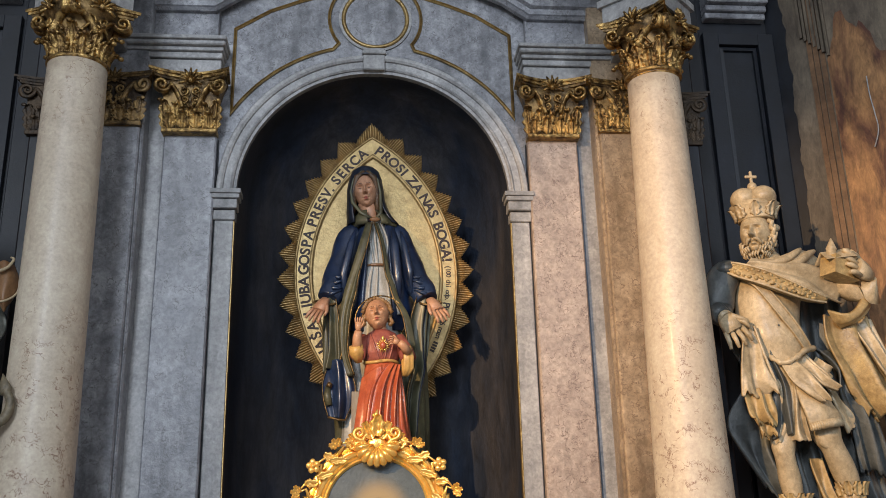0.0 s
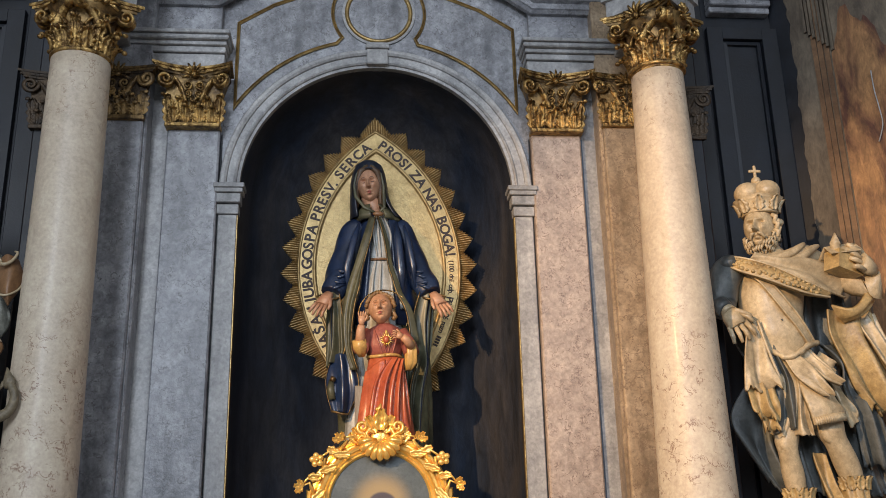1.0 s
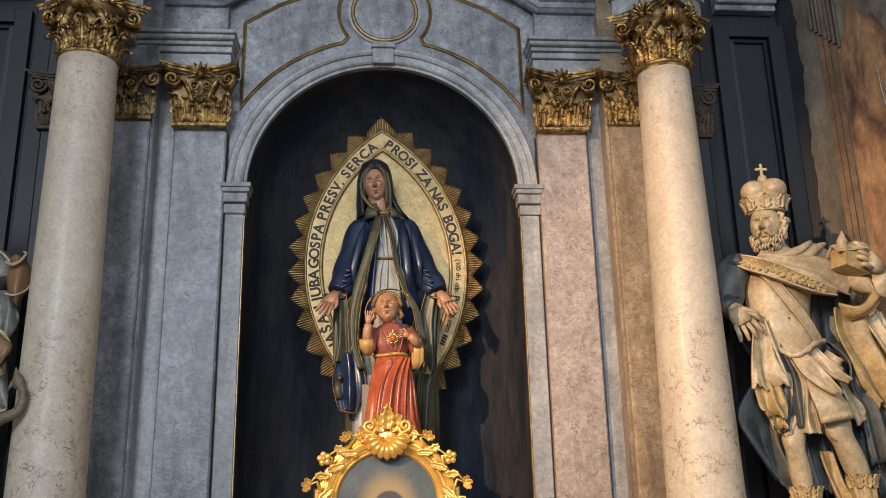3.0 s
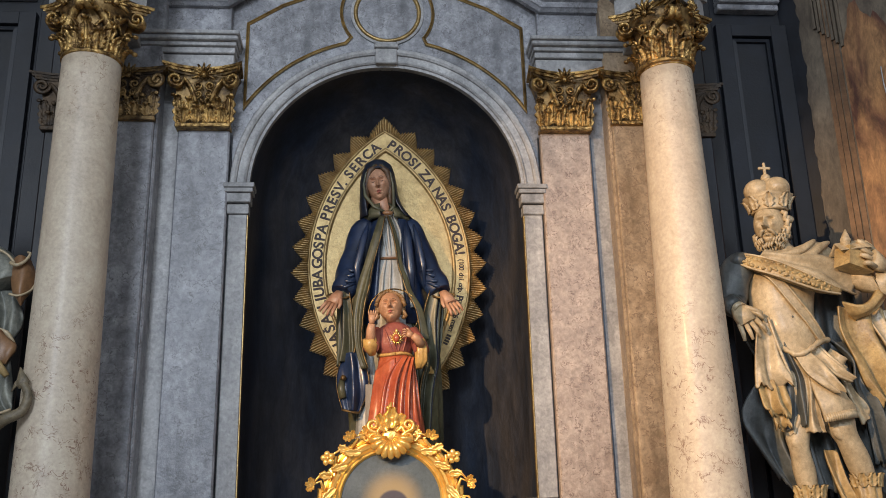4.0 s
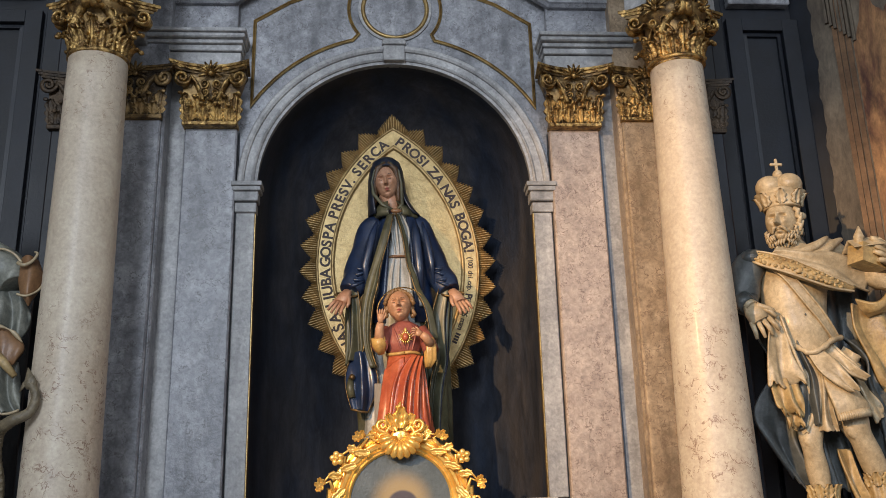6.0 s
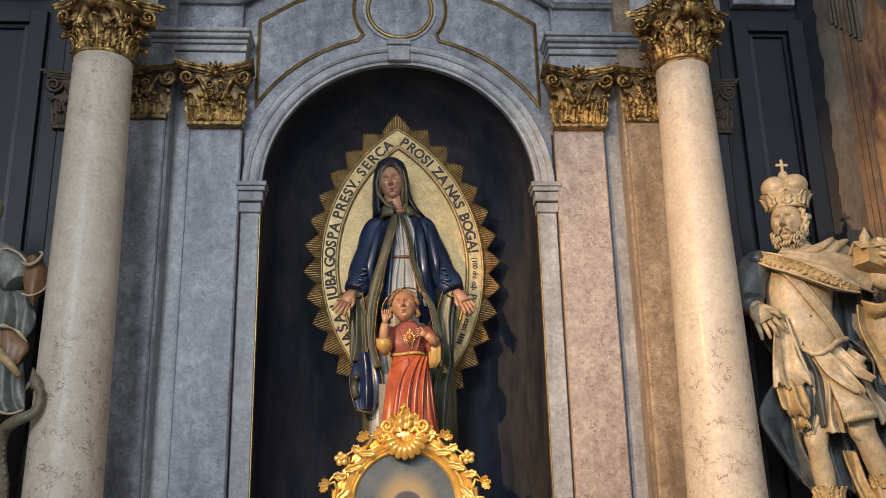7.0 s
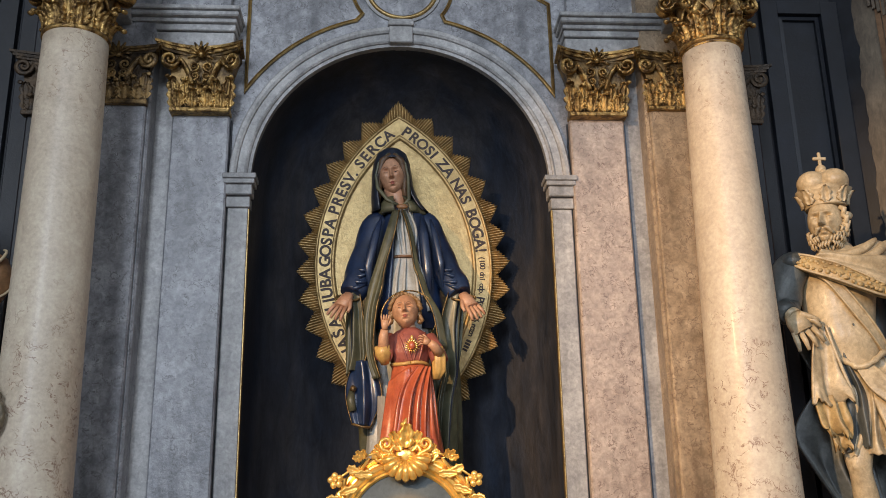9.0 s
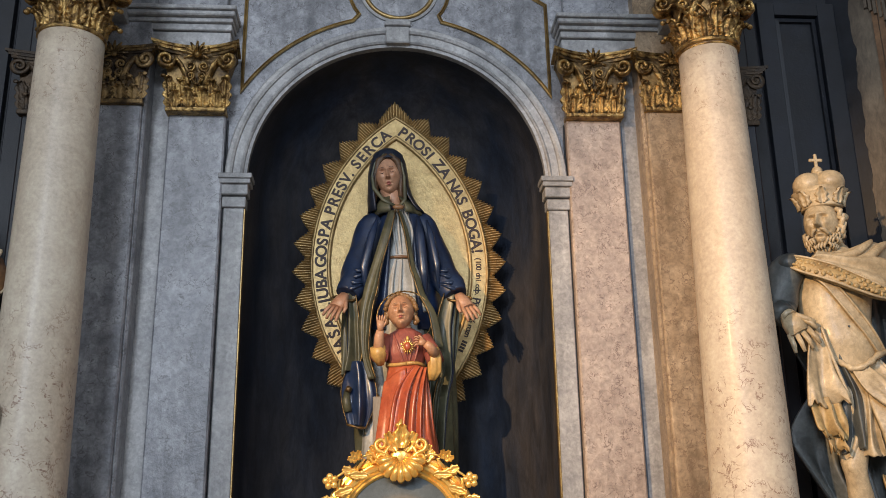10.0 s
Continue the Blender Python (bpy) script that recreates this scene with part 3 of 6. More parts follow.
# gilded capitals
def leaf(s, base, out, up, h, w, curl):
    """An acanthus leaf: a broad ribbed blade with pointed lobes, leaning out and curling over at its tip."""
    base, out, up = Vector(base), Vector(out).normalized(), Vector(up).normalized()
    side = up.cross(out).normalized()
    rows = []
    for i in range(19):
        f = i / 18
        rise = h * (f if f < 0.72 else 0.72 + (f - 0.72) * (1 - 3.2 * (f - 0.72)))
        lobe = abs(math.sin(4 * math.pi * f ** 0.9))
        width = w * (0.62 + 1.1 * f - 1.55 * f * f) * (0.72 + 0.55 * lobe)
        c = base + up * rise + out * (0.005 + curl * f ** 2.4)
        row = []
        for q in range(-5, 6):
            u = q / 5
            ridge = 0.20 * math.cos(2.5 * math.pi * u) - 0.30 * u * u + 0.16 * lobe * abs(u)
            row.append(c + side * (width * u) + up * (width * 0.45 * abs(u) * (1 - f)) + out * (ridge * w))
        rows.append(row)
    s.grid(rows)
    s.grid([[p - out * 0.008 for p in r][::-1] for r in rows])
    for c in (0, -1):
        s.grid([[r[c], r[c] - out * 0.008] for r in rows])
    s.ball(rows[-1][5] + out * 0.002, (w * 0.34, w * 0.30, w * 0.26), 8, 6)


def blade(s, base, out, up, h, w, curl):
    """A broad carved leaf with three lobes and a crease, curling over at its tip."""
    base, out, up = Vector(base), Vector(out).normalized(), Vector(up).normalized()
    side = up.cross(out).normalized()
    rows = []
    for i in range(12):
        f = i / 11
        rise = h * (f if f < 0.75 else 0.75 + (f - 0.75) * (1 - 2.6 * (f - 0.75)))
        width = w * (0.42 + 1.35 * f - 1.7 * f * f) * (1 + 0.24 * math.cos(f * 3 * 2 * math.pi + 2.6))
        c = base + up * rise + out * (0.004 + curl * f ** 2.0)
        rows.append([c + side * (width * u) + out * (d * w) for u, d in ((-1, 0.12), (-0.7, 0.30), (-0.35, 0.22), (0, -0.08), (0.35, 0.22), (0.7, 0.30), (1, 0.12))])
    s.grid(rows)
    s.grid([[p - out * 0.010 for p in r][::-1] for r in rows])
    for c in (0, -1):
        s.grid([[r[c], r[c] - out * 0.010] for r in rows])


def scroll(s, centre, across, up, r, turns, start, tail, thick, wide):
    """A volute in the plane of across and up, with a stem that runs down to tail."""
    centre, across, up = Vector(centre), Vector(across).normalized(), Vector(up).normalized()
    pts = []
    n = int(turns * 16)
    for i in range(n + 1):
        f = i / n
        a = start - f * turns * 2 * math.pi
        rr = r * (0.12 + 0.88 * f)
        pts.append(centre + across * (rr * math.cos(a)) + up * (rr * math.sin(a)))
    end, tail = pts[-1], Vector(tail)
    for i in range(1, 7):
        f = i / 6
        mid = end * (1 - f) ** 2 + (end * 0.35 + tail * 0.65 + up * r * 1.1) * 2 * f * (1 - f) + tail * f * f
        pts.append(mid)
    plane = across.cross(up)
    m = len(pts)
    s.tube(pts, [thick * (0.75 + 0.45 * i / m) for i in range(m)], 8, wide / thick, plane)


def palmette(cap, mat, centre, out, up, r, petals=9):
    """A fan of petals round a boss, over the middle of a capital."""
    centre, out, up = Vector(centre), Vector(out).normalized(), Vector(up).normalized()
    side = up.cross(out)
    s = Shape(mat)
    s.ball(centre + out * 0.012, r * 0.24, 8, 6)
    boss = part("palmette", s, cap)
    for i in range(petals):
        a = radians(-115 + 230 * i / (petals - 1))
        d = up * math.cos(a) + side * math.sin(a)
        s = Shape(mat)
        s.tube([centre + d * r * 0.2 + out * 0.01, centre + d * r * 0.6 + out * 0.028, centre + d * r + out * 0.022], [r * 0.05, r * 0.13, r * 0.08], 6)
        part("petal", s, boss)


def pilaster_capital(name, label, W, H, D, GOLD=GOLD, GOLD_DULL=GOLD_DULL):
    """A flat capital, front at -y, base centre at the origin; W: shaft width."""
    cap = thing(name, (0, 0, 0), label, "capital", "pilaster capitals")
    s = Shape(GOLD_DULL)
    hw = W / 2
    rows = []
    for f, e in ((0, 0), (0.3, 0.0), (0.6, 0.012), (0.8, 0.03), (0.88, 0.045)):
        rows.append([(-hw - e, 0.03, H * f), (-hw - e, -D * 0.35 - e, H * f), (0, -D * 0.35 - e * 0.5, H * f), (hw + e, -D * 0.35 - e, H * f), (hw + e, 0.03, H * f)])
    s.grid([[Vector(p) for p in r] for r in rows], False, True, True)
    part("bell", s, cap)
    s = Shape(GOLD)
    s.box(-hw - 0.008, hw + 0.008, -D * 0.35 - 0.02, 0.03, -0.022, 0.002, 0.004)
    part("astragal", s, cap)
    # abacus with a hollow front
    s = Shape(GOLD_DULL, GOLD)
    for z0, z1, e in ((0.86, 0.905, 0.0), (0.905, 0.955, 0.014), (0.955, 1.0, 0.028)):
        front = []
        for i in range(13):
            u = -1 + 2 * i / 12
            front.append(((hw + 0.045 + e) * u, -D * 0.35 - 0.02 - e - 0.075 * abs(u) ** 2.0))
        ringpts = front + [(hw + 0.03 + e, 0.03), (-hw - 0.03 - e, 0.03)]
        s.use(GOLD if e else GOLD_DULL)
        s.grid([[Vector((x, y, H * z)) for x, y in ringpts] for z in (z0, z1)], False, True, True)
    part("abacus", s, cap)
    for k in (-1, 1):
        s = Shape(GOLD)
        c = Vector((k * (hw + 0.012), -D * 0.35 - 0.055, H * 0.745))
        scroll(s, c, (k, -0.35, 0), UP, 0.046, 1.7, math.pi * 0.3, (k * hw * 0.30, -D * 0.35 - 0.02, H * 0.36), 0.011, 0.020)
        part("volute", s, cap)
        for cx, cz, r, tx, tz in ((0.24, 0.66, 0.026, 0.55, 0.40), (0.20, 0.50, 0.020, 0.05, 0.36)):
            s = Shape(GOLD)
            scroll(s, (k * hw * cx, -D * 0.35 - 0.034, H * cz), (-k, 0, 0), UP, r, 1.4, math.pi * 0.3, (k * hw * tx, -D * 0.35 - 0.02, H * tz), 0.0065, 0.012)
            part("inner_scroll", s, cap)
    palmette(cap, GOLD, (0, -D * 0.35 - 0.040, H * 0.84), OUT, UP, 0.068)
    for x, h, w, c in ((-0.95, 0.58, 0.040, 0.055), (0.95, 0.58, 0.040, 0.055), (-0.5, 0.52, 0.040, 0.045), (0.5, 0.52, 0.040, 0.045), (0.0, 0.44, 0.036, 0.035)):
        s = Shape(GOLD)
        leaf(s, (x * hw, -D * 0.35, 0.005), (x * 0.35, -1, 0), UP, H * h, w, c)
        part("leaf", s, cap)
    for x, h, w, c in ((-0.74, 0.30, 0.040, 0.040), (-0.26, 0.33, 0.042, 0.044), (0.26, 0.33, 0.042, 0.044), (0.74, 0.30, 0.040, 0.040)):
        s = Shape(GOLD)
        leaf(s, (x * hw, -D * 0.35 - 0.014, 0.0), OUT, UP, H * h, w, c)
        part("leaf", s, cap)
    return cap


first = pilaster_capital("pilaster_capital", "gilded leafy capital with volutes on a flat pilaster", 0.282, 0.325, 0.10)
first.location = (-1.005, -0.06, 3.895)
copy_thing(first, Matrix.Translation((1.005, -0.06, 3.895)))
# The column's shadow on the left one is put into its darker gold.
behind = pilaster_capital("pilaster_capital", "gilded capital half hidden behind the column, shade in its colour", 0.282, 0.28, 0.10, GOLD_DULL, SHADE_GILT)
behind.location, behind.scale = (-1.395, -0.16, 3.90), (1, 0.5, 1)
tagged(copy_thing(first, Matrix.Translation((1.395, -0.16, 3.90)) @ Matrix.Diagonal((1, 0.5, 0.90, 1))), "gilded leafy capital half hidden behind the column")


# Side capitals: their shade is painted in with the darkest gilding.
side = pilaster_capital("pilaster_capital", "gilded capital on the side of the pier, shade put into its colour", 0.282, 0.30, 0.10, SHADE_GILT, SHADE_GILT)
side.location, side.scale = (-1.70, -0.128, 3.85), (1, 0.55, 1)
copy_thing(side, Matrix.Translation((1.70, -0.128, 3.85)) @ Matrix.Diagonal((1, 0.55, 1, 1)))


def column_capital():
    cap = thing("column_capital", (0, 0, 0), "large gilded leafy capital with corner volutes", "capital", "column capitals")
    H, r0 = 0.315, 0.125
    s = Shape(GOLD_DULL)
    s.grid([[Vector((r * math.cos(2 * math.pi * j / 28), r * math.sin(2 * math.pi * j / 28), z)) for j in range(28)]
            for r, z in ((r0, 0), (r0, 0.1), (r0 + 0.01, 0.17), (r0 + 0.035, 0.24), (r0 + 0.06, 0.275))], True, True, True)
    part("bell", s, cap)
    s = Shape(GOLD_DULL, GOLD)
    for z0, z1, e in ((0.268, 0.283, 0.0), (0.283, 0.298, 0.012), (0.298, H, 0.024)):
        ring = []
        for q in range(4):
            for i in range(12):
                u = -1 + 2 * i / 12
                x, y = (0.175 + e) * u, -(0.125 + e) - 0.055 * abs(u) ** 2.0
                a = q * math.pi / 2
                ring.append((x * math.cos(a) - y * math.sin(a), x * math.sin(a) + y * math.cos(a)))
        s.use(GOLD if e else GOLD_DULL)
        s.grid([[Vector((x, y, z)) for x, y in ring] for z in (z0, z1)], False, True, True)
    part("abacus", s, cap)
    for q in range(4):
        a = math.pi / 4 + q * math.pi / 2
        d = Vector((math.cos(a), math.sin(a), 0))
        for k in (-1, 1):
            s = Shape(GOLD)
            t = Vector((-d.y, d.x, 0)) * k
            tail = d * (r0 * 0.9) + t * 0.10 + Vector((0, 0, 0.12))
            scroll(s, d * 0.205 + t * 0.022 + Vector((0, 0, 0.228)), d - t * 0.35, UP, 0.043, 1.6, math.pi * 0.3, tail, 0.0095, 0.02)
            part("volute", s, cap)
        f = Vector((math.cos(a + math.pi / 4), math.sin(a + math.pi / 4), 0))
        palmette(cap, GOLD, f * 0.168 + Vector((0, 0, 0.262)), f, UP, 0.074)
        for k in (-1, 1):
            s = Shape(GOLD)
            t = Vector((-f.y, f.x, 0)) * k
            scroll(s, f * 0.150 + t * 0.036 + Vector((0, 0, 0.195)), -t, UP, 0.026, 1.3, math.pi * 0.3, f * 0.13 + t * 0.07 + Vector((0, 0, 0.12)), 0.0065, 0.012)
            part("inner_scroll", s, cap)
    for i in range(8):
        a = 2 * math.pi * i / 8
        d = Vector((math.cos(a), math.sin(a), 0))
        s = Shape(GOLD)
        leaf(s, d * (r0 + 0.002), d, UP, 0.190, 0.046, 0.060)
        part("leaf", s, cap)
        a += math.pi / 8
        d = Vector((math.cos(a), math.sin(a), 0))
        s = Shape(GOLD)
        leaf(s, d * (r0 + 0.010), d, UP, 0.115, 0.048, 0.048)
        part("leaf", s, cap)
    return cap


first = column_capital()
first.location, first.rotation_euler = (-1.482, -0.55, 4.02), (0, 0, radians(45))
copy_thing(first, pose(1.454, -0.55, 4.02, 0, 0, 45))

# dark panelled walls beyond the columns, with the painted side walls
for k in (-1, 1):
    def xs(a, b):
        return sorted((k * a, k * b))
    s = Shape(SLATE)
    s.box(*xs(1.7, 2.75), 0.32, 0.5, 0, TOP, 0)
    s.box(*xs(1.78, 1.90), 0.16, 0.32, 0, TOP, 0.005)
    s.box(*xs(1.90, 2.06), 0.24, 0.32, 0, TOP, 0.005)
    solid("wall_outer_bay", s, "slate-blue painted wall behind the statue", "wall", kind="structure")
    panel = thing("wall_panel", (k * 2.33, 0.3, 2.0), "recessed slate-blue wall panel with raised frame", "panel", "slate wall panels", "structure")
    s = Shape(SLATE)
    s.box(*xs(2.10, 2.20), 0.275, 0.32, 0.5, 4.80, 0.002)
    s.box(*xs(2.46, 2.56), 0.275, 0.32, 0.5, 4.80, 0.002)
    s.box(*xs(2.20, 2.46), 0.275, 0.32, 4.72, 4.80, 0.002)
    part("frame", s, panel)
    s = Shape(SLATE)
    s.sweep([(k * 2.22, 0.318, 0.6), (k * 2.22, 0.318, 4.70), (k * 2.44, 0.318, 4.70), (k * 2.44, 0.318, 0.6)][::k], [(-0.012, 0), (-0.012, 0.018), (0.012, 0.022), (0.012, 0)], OUT)
    part("bead", s, panel)
    s = Shape(GREY)
    for z0, z1, e in ((4.84, 4.88, 0.02), (4.88, 4.92, 0.05), (4.92, 5.0, 0.09), (5.0, 5.04, 0.12)):
        s.box(*xs(2.12, 2.52), 0.27 - e, 0.32, z0 + 0.055, z1 + 0.055, 0.006)
    solid("trim_outer_cornice", s, "grey cornice above the slate panel", "cornice", kind="structure")
    # side wall, turned towards the nave
    a0, a1 = Vector((k * 2.54, 0.33, 0)), Vector((k * 3.5, -0.75, 0))
    d = (a1 - a0).normalized()
    nrm = Vector((-k * abs(d.y), -abs(d.x), 0)).normalized()
    L = (a1 - a0).length

    def slab(sh, f0, f1, z0, z1, t0, t1):
        p = [a0 + d * (L * f) + nrm * t for f, t in ((f0, t0), (f1, t0), (f1, t1), (f0, t1))]
        sh.grid([[q + Vector((0, 0, z)) for q in p] for z in (z0, z1)], False, True, True)
    s = Shape(WALL_SIDE)
    slab(s, 0, 1, 0, TOP, -0.12, 0.0)
    solid("wall_side", s, "beige painted plaster side wall with stains", "wall", kind="structure")
    s = Shape(BROWN)
    for f, t in ((0.175, 0.007), (0.20, 0.013), (0.225, 0.008)):
        slab(s, f, f + 0.02, 0.0, TOP, 0.0, t)
    solid("trim_painting_frame", s, "brown painted moulding beside the wall painting", "trim", kind="structure")
    s = Shape(FRESCO)
    rows = []
    for i in range(61):
        f = 0.252 + 0.748 * i / 60
        top_z = 4.62 + 0.14 * math.sin(23 * f) + 0.06 * math.sin(61 * f + 1) + 0.02 * math.sin(190 * f)
        rows.append([a0 + d * (L * f) + nrm * 0.005 + Vector((0, 0, z)) for z in (0.6, 2.0, 3.4, top_z)])
    s.grid(rows, False)
    solid("wall_painting", s, "faded brown and ochre wall painting", "painting", kind="structure")
    s = Shape(WALL_SIDE)
    for i in range(7):
        slab(s, 0.155 + 0.017 * i, 0.166 + 0.017 * i, 4.70 - 0.03 * i, TOP, 0.0, 0.020 + 0.004 * (i % 3))
    solid("trim_corbel", s, "brownish fluted corbel at the edge of the side wall", "corbel", kind="structure")
    # slate paint that laps unevenly on to the plaster
    s = Shape(SLATE)
    rows = []
    for i in range(161):
        z = 0.6 + 4.7 * i / 160
        e = 0.085 + 0.005 * math.sin(3.1 * z) + 0.004 * math.sin(17 * z + 1) + 0.003 * math.sin(41 * z) + random.uniform(-0.003, 0.003)
        rows.append([a0 + d * (L * f) + nrm * t + Vector((0, 0, z)) for f, t in ((0.0, 0.005), (e, 0.005), (e, 0.0))])
    s.grid(rows, False)
    solid("trim_paint_edge", s, "slate-blue paint lapping unevenly over beige plaster", "paint", kind="structure")
s = Shape(PLAIN)
s.tube(along([(2.905, -0.115, 4.30), (2.905, -0.115, 4.18), (2.912, -0.122, 4.06), (2.915, -0.125, 3.95), (2.89, -0.10, 3.85)], 16), 0.004, 6)
solid("cord", s, "thin pale cord hanging before the wall painting", "cord", (2.905, -0.115, 4.3))

# ---- the sunburst with its lettered band ----
BX, BY = 0.014, 0.30            # centre line and depth of the sunburst
VZ = 3.192                      # height of its widest place
OUTER, INNER, TIPS = (0.547, 1.005), (0.525, 0.892), (0.560, 1.115)


def almond(shape, k, a):
    """A point of one side (k) of a pointed oval at the angle a (degrees up from its widest place), and the way out of it."""
    off, r = shape
    d = Vector((k * math.cos(radians(a)), 0, math.sin(radians(a))))
    return Vector((BX - k * off, 0, VZ)) + d * r, d


burst = thing("sunburst", (BX, BY, 2.0), "gilded wooden sunburst with a lettered pointed-oval band behind the statue", "sunburst")
AMAX = math.degrees(math.acos(OUTER[0] / OUTER[1]))
s = Shape(GOLD_RAY)


def ray(p, d, length, width, ribs=9):
    """One pointed ray: ribs side by side, the middle ones longest."""
    s = Shape(GOLD_RAY)
    side = d.cross(Vector((0, 1, 0)))
    w = width / ribs
    rows = [[], [], [], []]
    for i in range(ribs):
        u = (i - (ribs - 1) / 2) / ((ribs - 1) / 2)
        L = length * (1 - 0.64 * abs(u) ** 1.05)
        c = p + side * (u * (width - w) / 2)
        way = (d + side * (u * 0.16)).normalized()
        for e, y in ((-0.5, 0.0), (0.0, -0.014), (0.5, 0.0)):
            b = c + side * (e * w) - d * 0.06
            q = c + side * (e * w) + way * (L + (0.005 if e == 0 else 0))
            rows[0].append(Vector((b.x, BY + 0.012, b.z)))
            rows[1].append(Vector((b.x, BY + y, b.z)))
            rows[2].append(Vector((q.x, BY + y, q.z)))
            rows[3].append(Vector((q.x, BY + 0.010, q.z)))
    s.grid(rows + [rows[0]], False)
    part("ray", s, burst)


top = Vector((BX, 0, VZ + math.sqrt(OUTER[1] ** 2 - OUTER[0] ** 2)))
ray(top - Vector((0, 0, 0.06)), Vector((0, 0, 1)), 0.155, 0.16, 13)
for k, a in ((-1, 47.1), (1, 48.5)):
    while a > -46:
        p, d = almond(TIPS, k, a)
        ray(p - d * 0.118, d, 0.118, 0.150, 13)
        a -= 7.96

# flat board inside, band and its mouldings
n = 40


def outline(shape, y, grow=0.0):
    sh = (shape[0], shape[1] + grow)
    am = math.degrees(math.acos(sh[0] / sh[1]))
    pts = [almond(sh, 1, am - 2 * am * i / n)[0] for i in range(n)] + [almond(sh, -1, -am + 2 * am * i / n)[0] for i in range(n)]
    return [Vector((p.x, y, p.z)) for p in pts]


s = Shape(GOLD_BAND)
vs = [s.bm.verts.new(p) for p in outline(INNER, BY - 0.012, 0.01)]
s.face(vs)
ext = bmesh.ops.extrude_face_region(s.bm, geom=list(s.bm.faces))
bmesh.ops.translate(s.bm, vec=(0, 0.02, 0), verts=[g for g in ext["geom"] if isinstance(g, bmesh.types.BMVert)])
part("board", s, burst, "pale gold board with fine engraved rays")
s = Shape(GOLD_BAND)
s.grid([outline(INNER, BY, 0.0), outline(INNER, BY - 0.022, 0.0), outline(OUTER, BY - 0.022, 0.0), outline(OUTER, BY, 0.0)], False, True)
part("band", s, burst, "pale gold band with dark letters")
for sh, g, w in ((INNER, 0.002, 0.010), (OUTER, -0.002, 0.007)):
    s = Shape(GOLD_RAY)
    s.sweep(outline(sh, BY - 0.02, g), [(-w, 0), (-w, 0.006), (0, 0.014), (w, 0.006), (w, 0)], OUT, True, True)
    part("moulding", s, burst)

def glyph(ch, size, thick=0.0):
    cu = bpy.data.curves.new("glyph", "FONT")
    cu.body, cu.size, cu.align_x, cu.extrude, cu.offset = ch, size, "CENTER", 0.0012, thick
    ob = bpy.data.objects.new("glyph", cu)
    scene.collection.objects.link(ob)
    bpy.context.view_layer.update()
    me = bpy.data.meshes.new_from_object(ob.evaluated_get(bpy.context.evaluated_depsgraph_get()))
    xs = [v.co.x for v in me.vertices] or [0]
    bpy.data.objects.remove(ob)
    return me, max(xs) - min(xs)


MID = ((OUTER[0] + INNER[0]) / 2, (OUTER[1] + INNER[1]) / 2)


def letter(name, ch, size, k, a, bold=0.0, squeeze=1.0, drop=0.36):
    """One letter on the band at the angle a; its top points outwards."""
    me, w = glyph(ch, size, bold)
    p, d = almond(MID, k, a)
    up = d
    right = Vector((0, 1, 0)).cross(up)
    right = right if right.dot(Vector((0, 0, -k))) > 0 else -right
    m = Matrix.Identity(4)
    base = p - up * (size * drop)
    for col, v in enumerate((right * squeeze, up, Vector((0, -1, 0)))):
        for row in range(3):
            m[row][col] = v[row]
    m.translation = Vector((base.x, BY - 0.0235, base.z)) - ORIGIN[burst]
    me.transform(m)
    me.materials.append(INK)
    ob = new(name, me)
    ob.parent = burst
    return ob


WIDTHS = {"I": 0.42, "J": 0.62, "!": 0.40, ".": 0.32, " ": 0.42, "L": 0.82, "E": 0.86, "S": 0.86, "R": 1.0, "A": 1.05, "O": 1.12, "G": 1.08, "N": 1.06, "U": 1.02}


def run_text(text, k, a0, a1, size, bold):
    total = sum(WIDTHS.get(c, 0.98) for c in text)
    at = 0.0
    for c in text:
        w = WIDTHS.get(c, 0.98)
        f = (at + w / 2) / total
        if c != " ":
            letter("letter", c, size, k, a0 + (a1 - a0) * f, bold)
        at += w


for word, a0, a1 in (("NAŠA", -30.5, -16.5), ("LJUBA", -14.2, -0.6), ("GOSPA", 0.2, 16.3), ("PRESV.", 17.6, 34.0), ("SERCA", 35.6, 52.8)):
    run_text(word, -1, a0, a1, 0.081, 0.0022)
for word, a0, a1 in (("PROSI", 54.2, 39.8), ("ZA", 38.0, 31.2), ("NAS", 29.7, 20.6), ("BOGA!", 18.7, 3.6)):
    run_text(word, 1, a0, a1, 0.081, 0.0022)
for word, a0, a1, size, bold in (("(100", 2.2, -2.0, 0.040, 0.0006), ("dni", -3.0, -5.8, 0.040, 0.0006), ("odp.", -6.8, -10.6, 0.040, 0.0006), ("P", -11.2, -12.6, 0.056, 0.0016), ("ij", -12.6, -13.9, 0.050, 0.0012),
                                 ("IX", -14.4, -16.4, 0.056, 0.0016), ("26", -17.2, -19.2, 0.044, 0.0006), ("rozn", -20.0, -24.2, 0.044, 0.0006)):
    for i, c in enumerate(word):
        letter("small_letter", c, size, 1, a0 + (a1 - a0) * (i + 0.5) / len(word), bold)
s = Shape(INK)
for e in range(4):
    p, d = almond(MID, 1, -25.4 - 1.0 * e)
    q, d2 = almond(MID, 1, -26.1 - 1.0 * e)
    y = BY - 0.0245
    s.grid([[Vector((v.x, y, v.z)) for v in (p - d * 0.014, p + d * 0.014)], [Vector((v.x, y, v.z)) for v in (q - d2 * 0.014, q + d2 * 0.014)]], False)
part("writing_bar", s, burst, "dark unreadable writing")


# the whole sunburst leans a little to one side
burst.location.x, burst.rotation_euler = BX + 0.036, (0, radians(-1.6), 0)


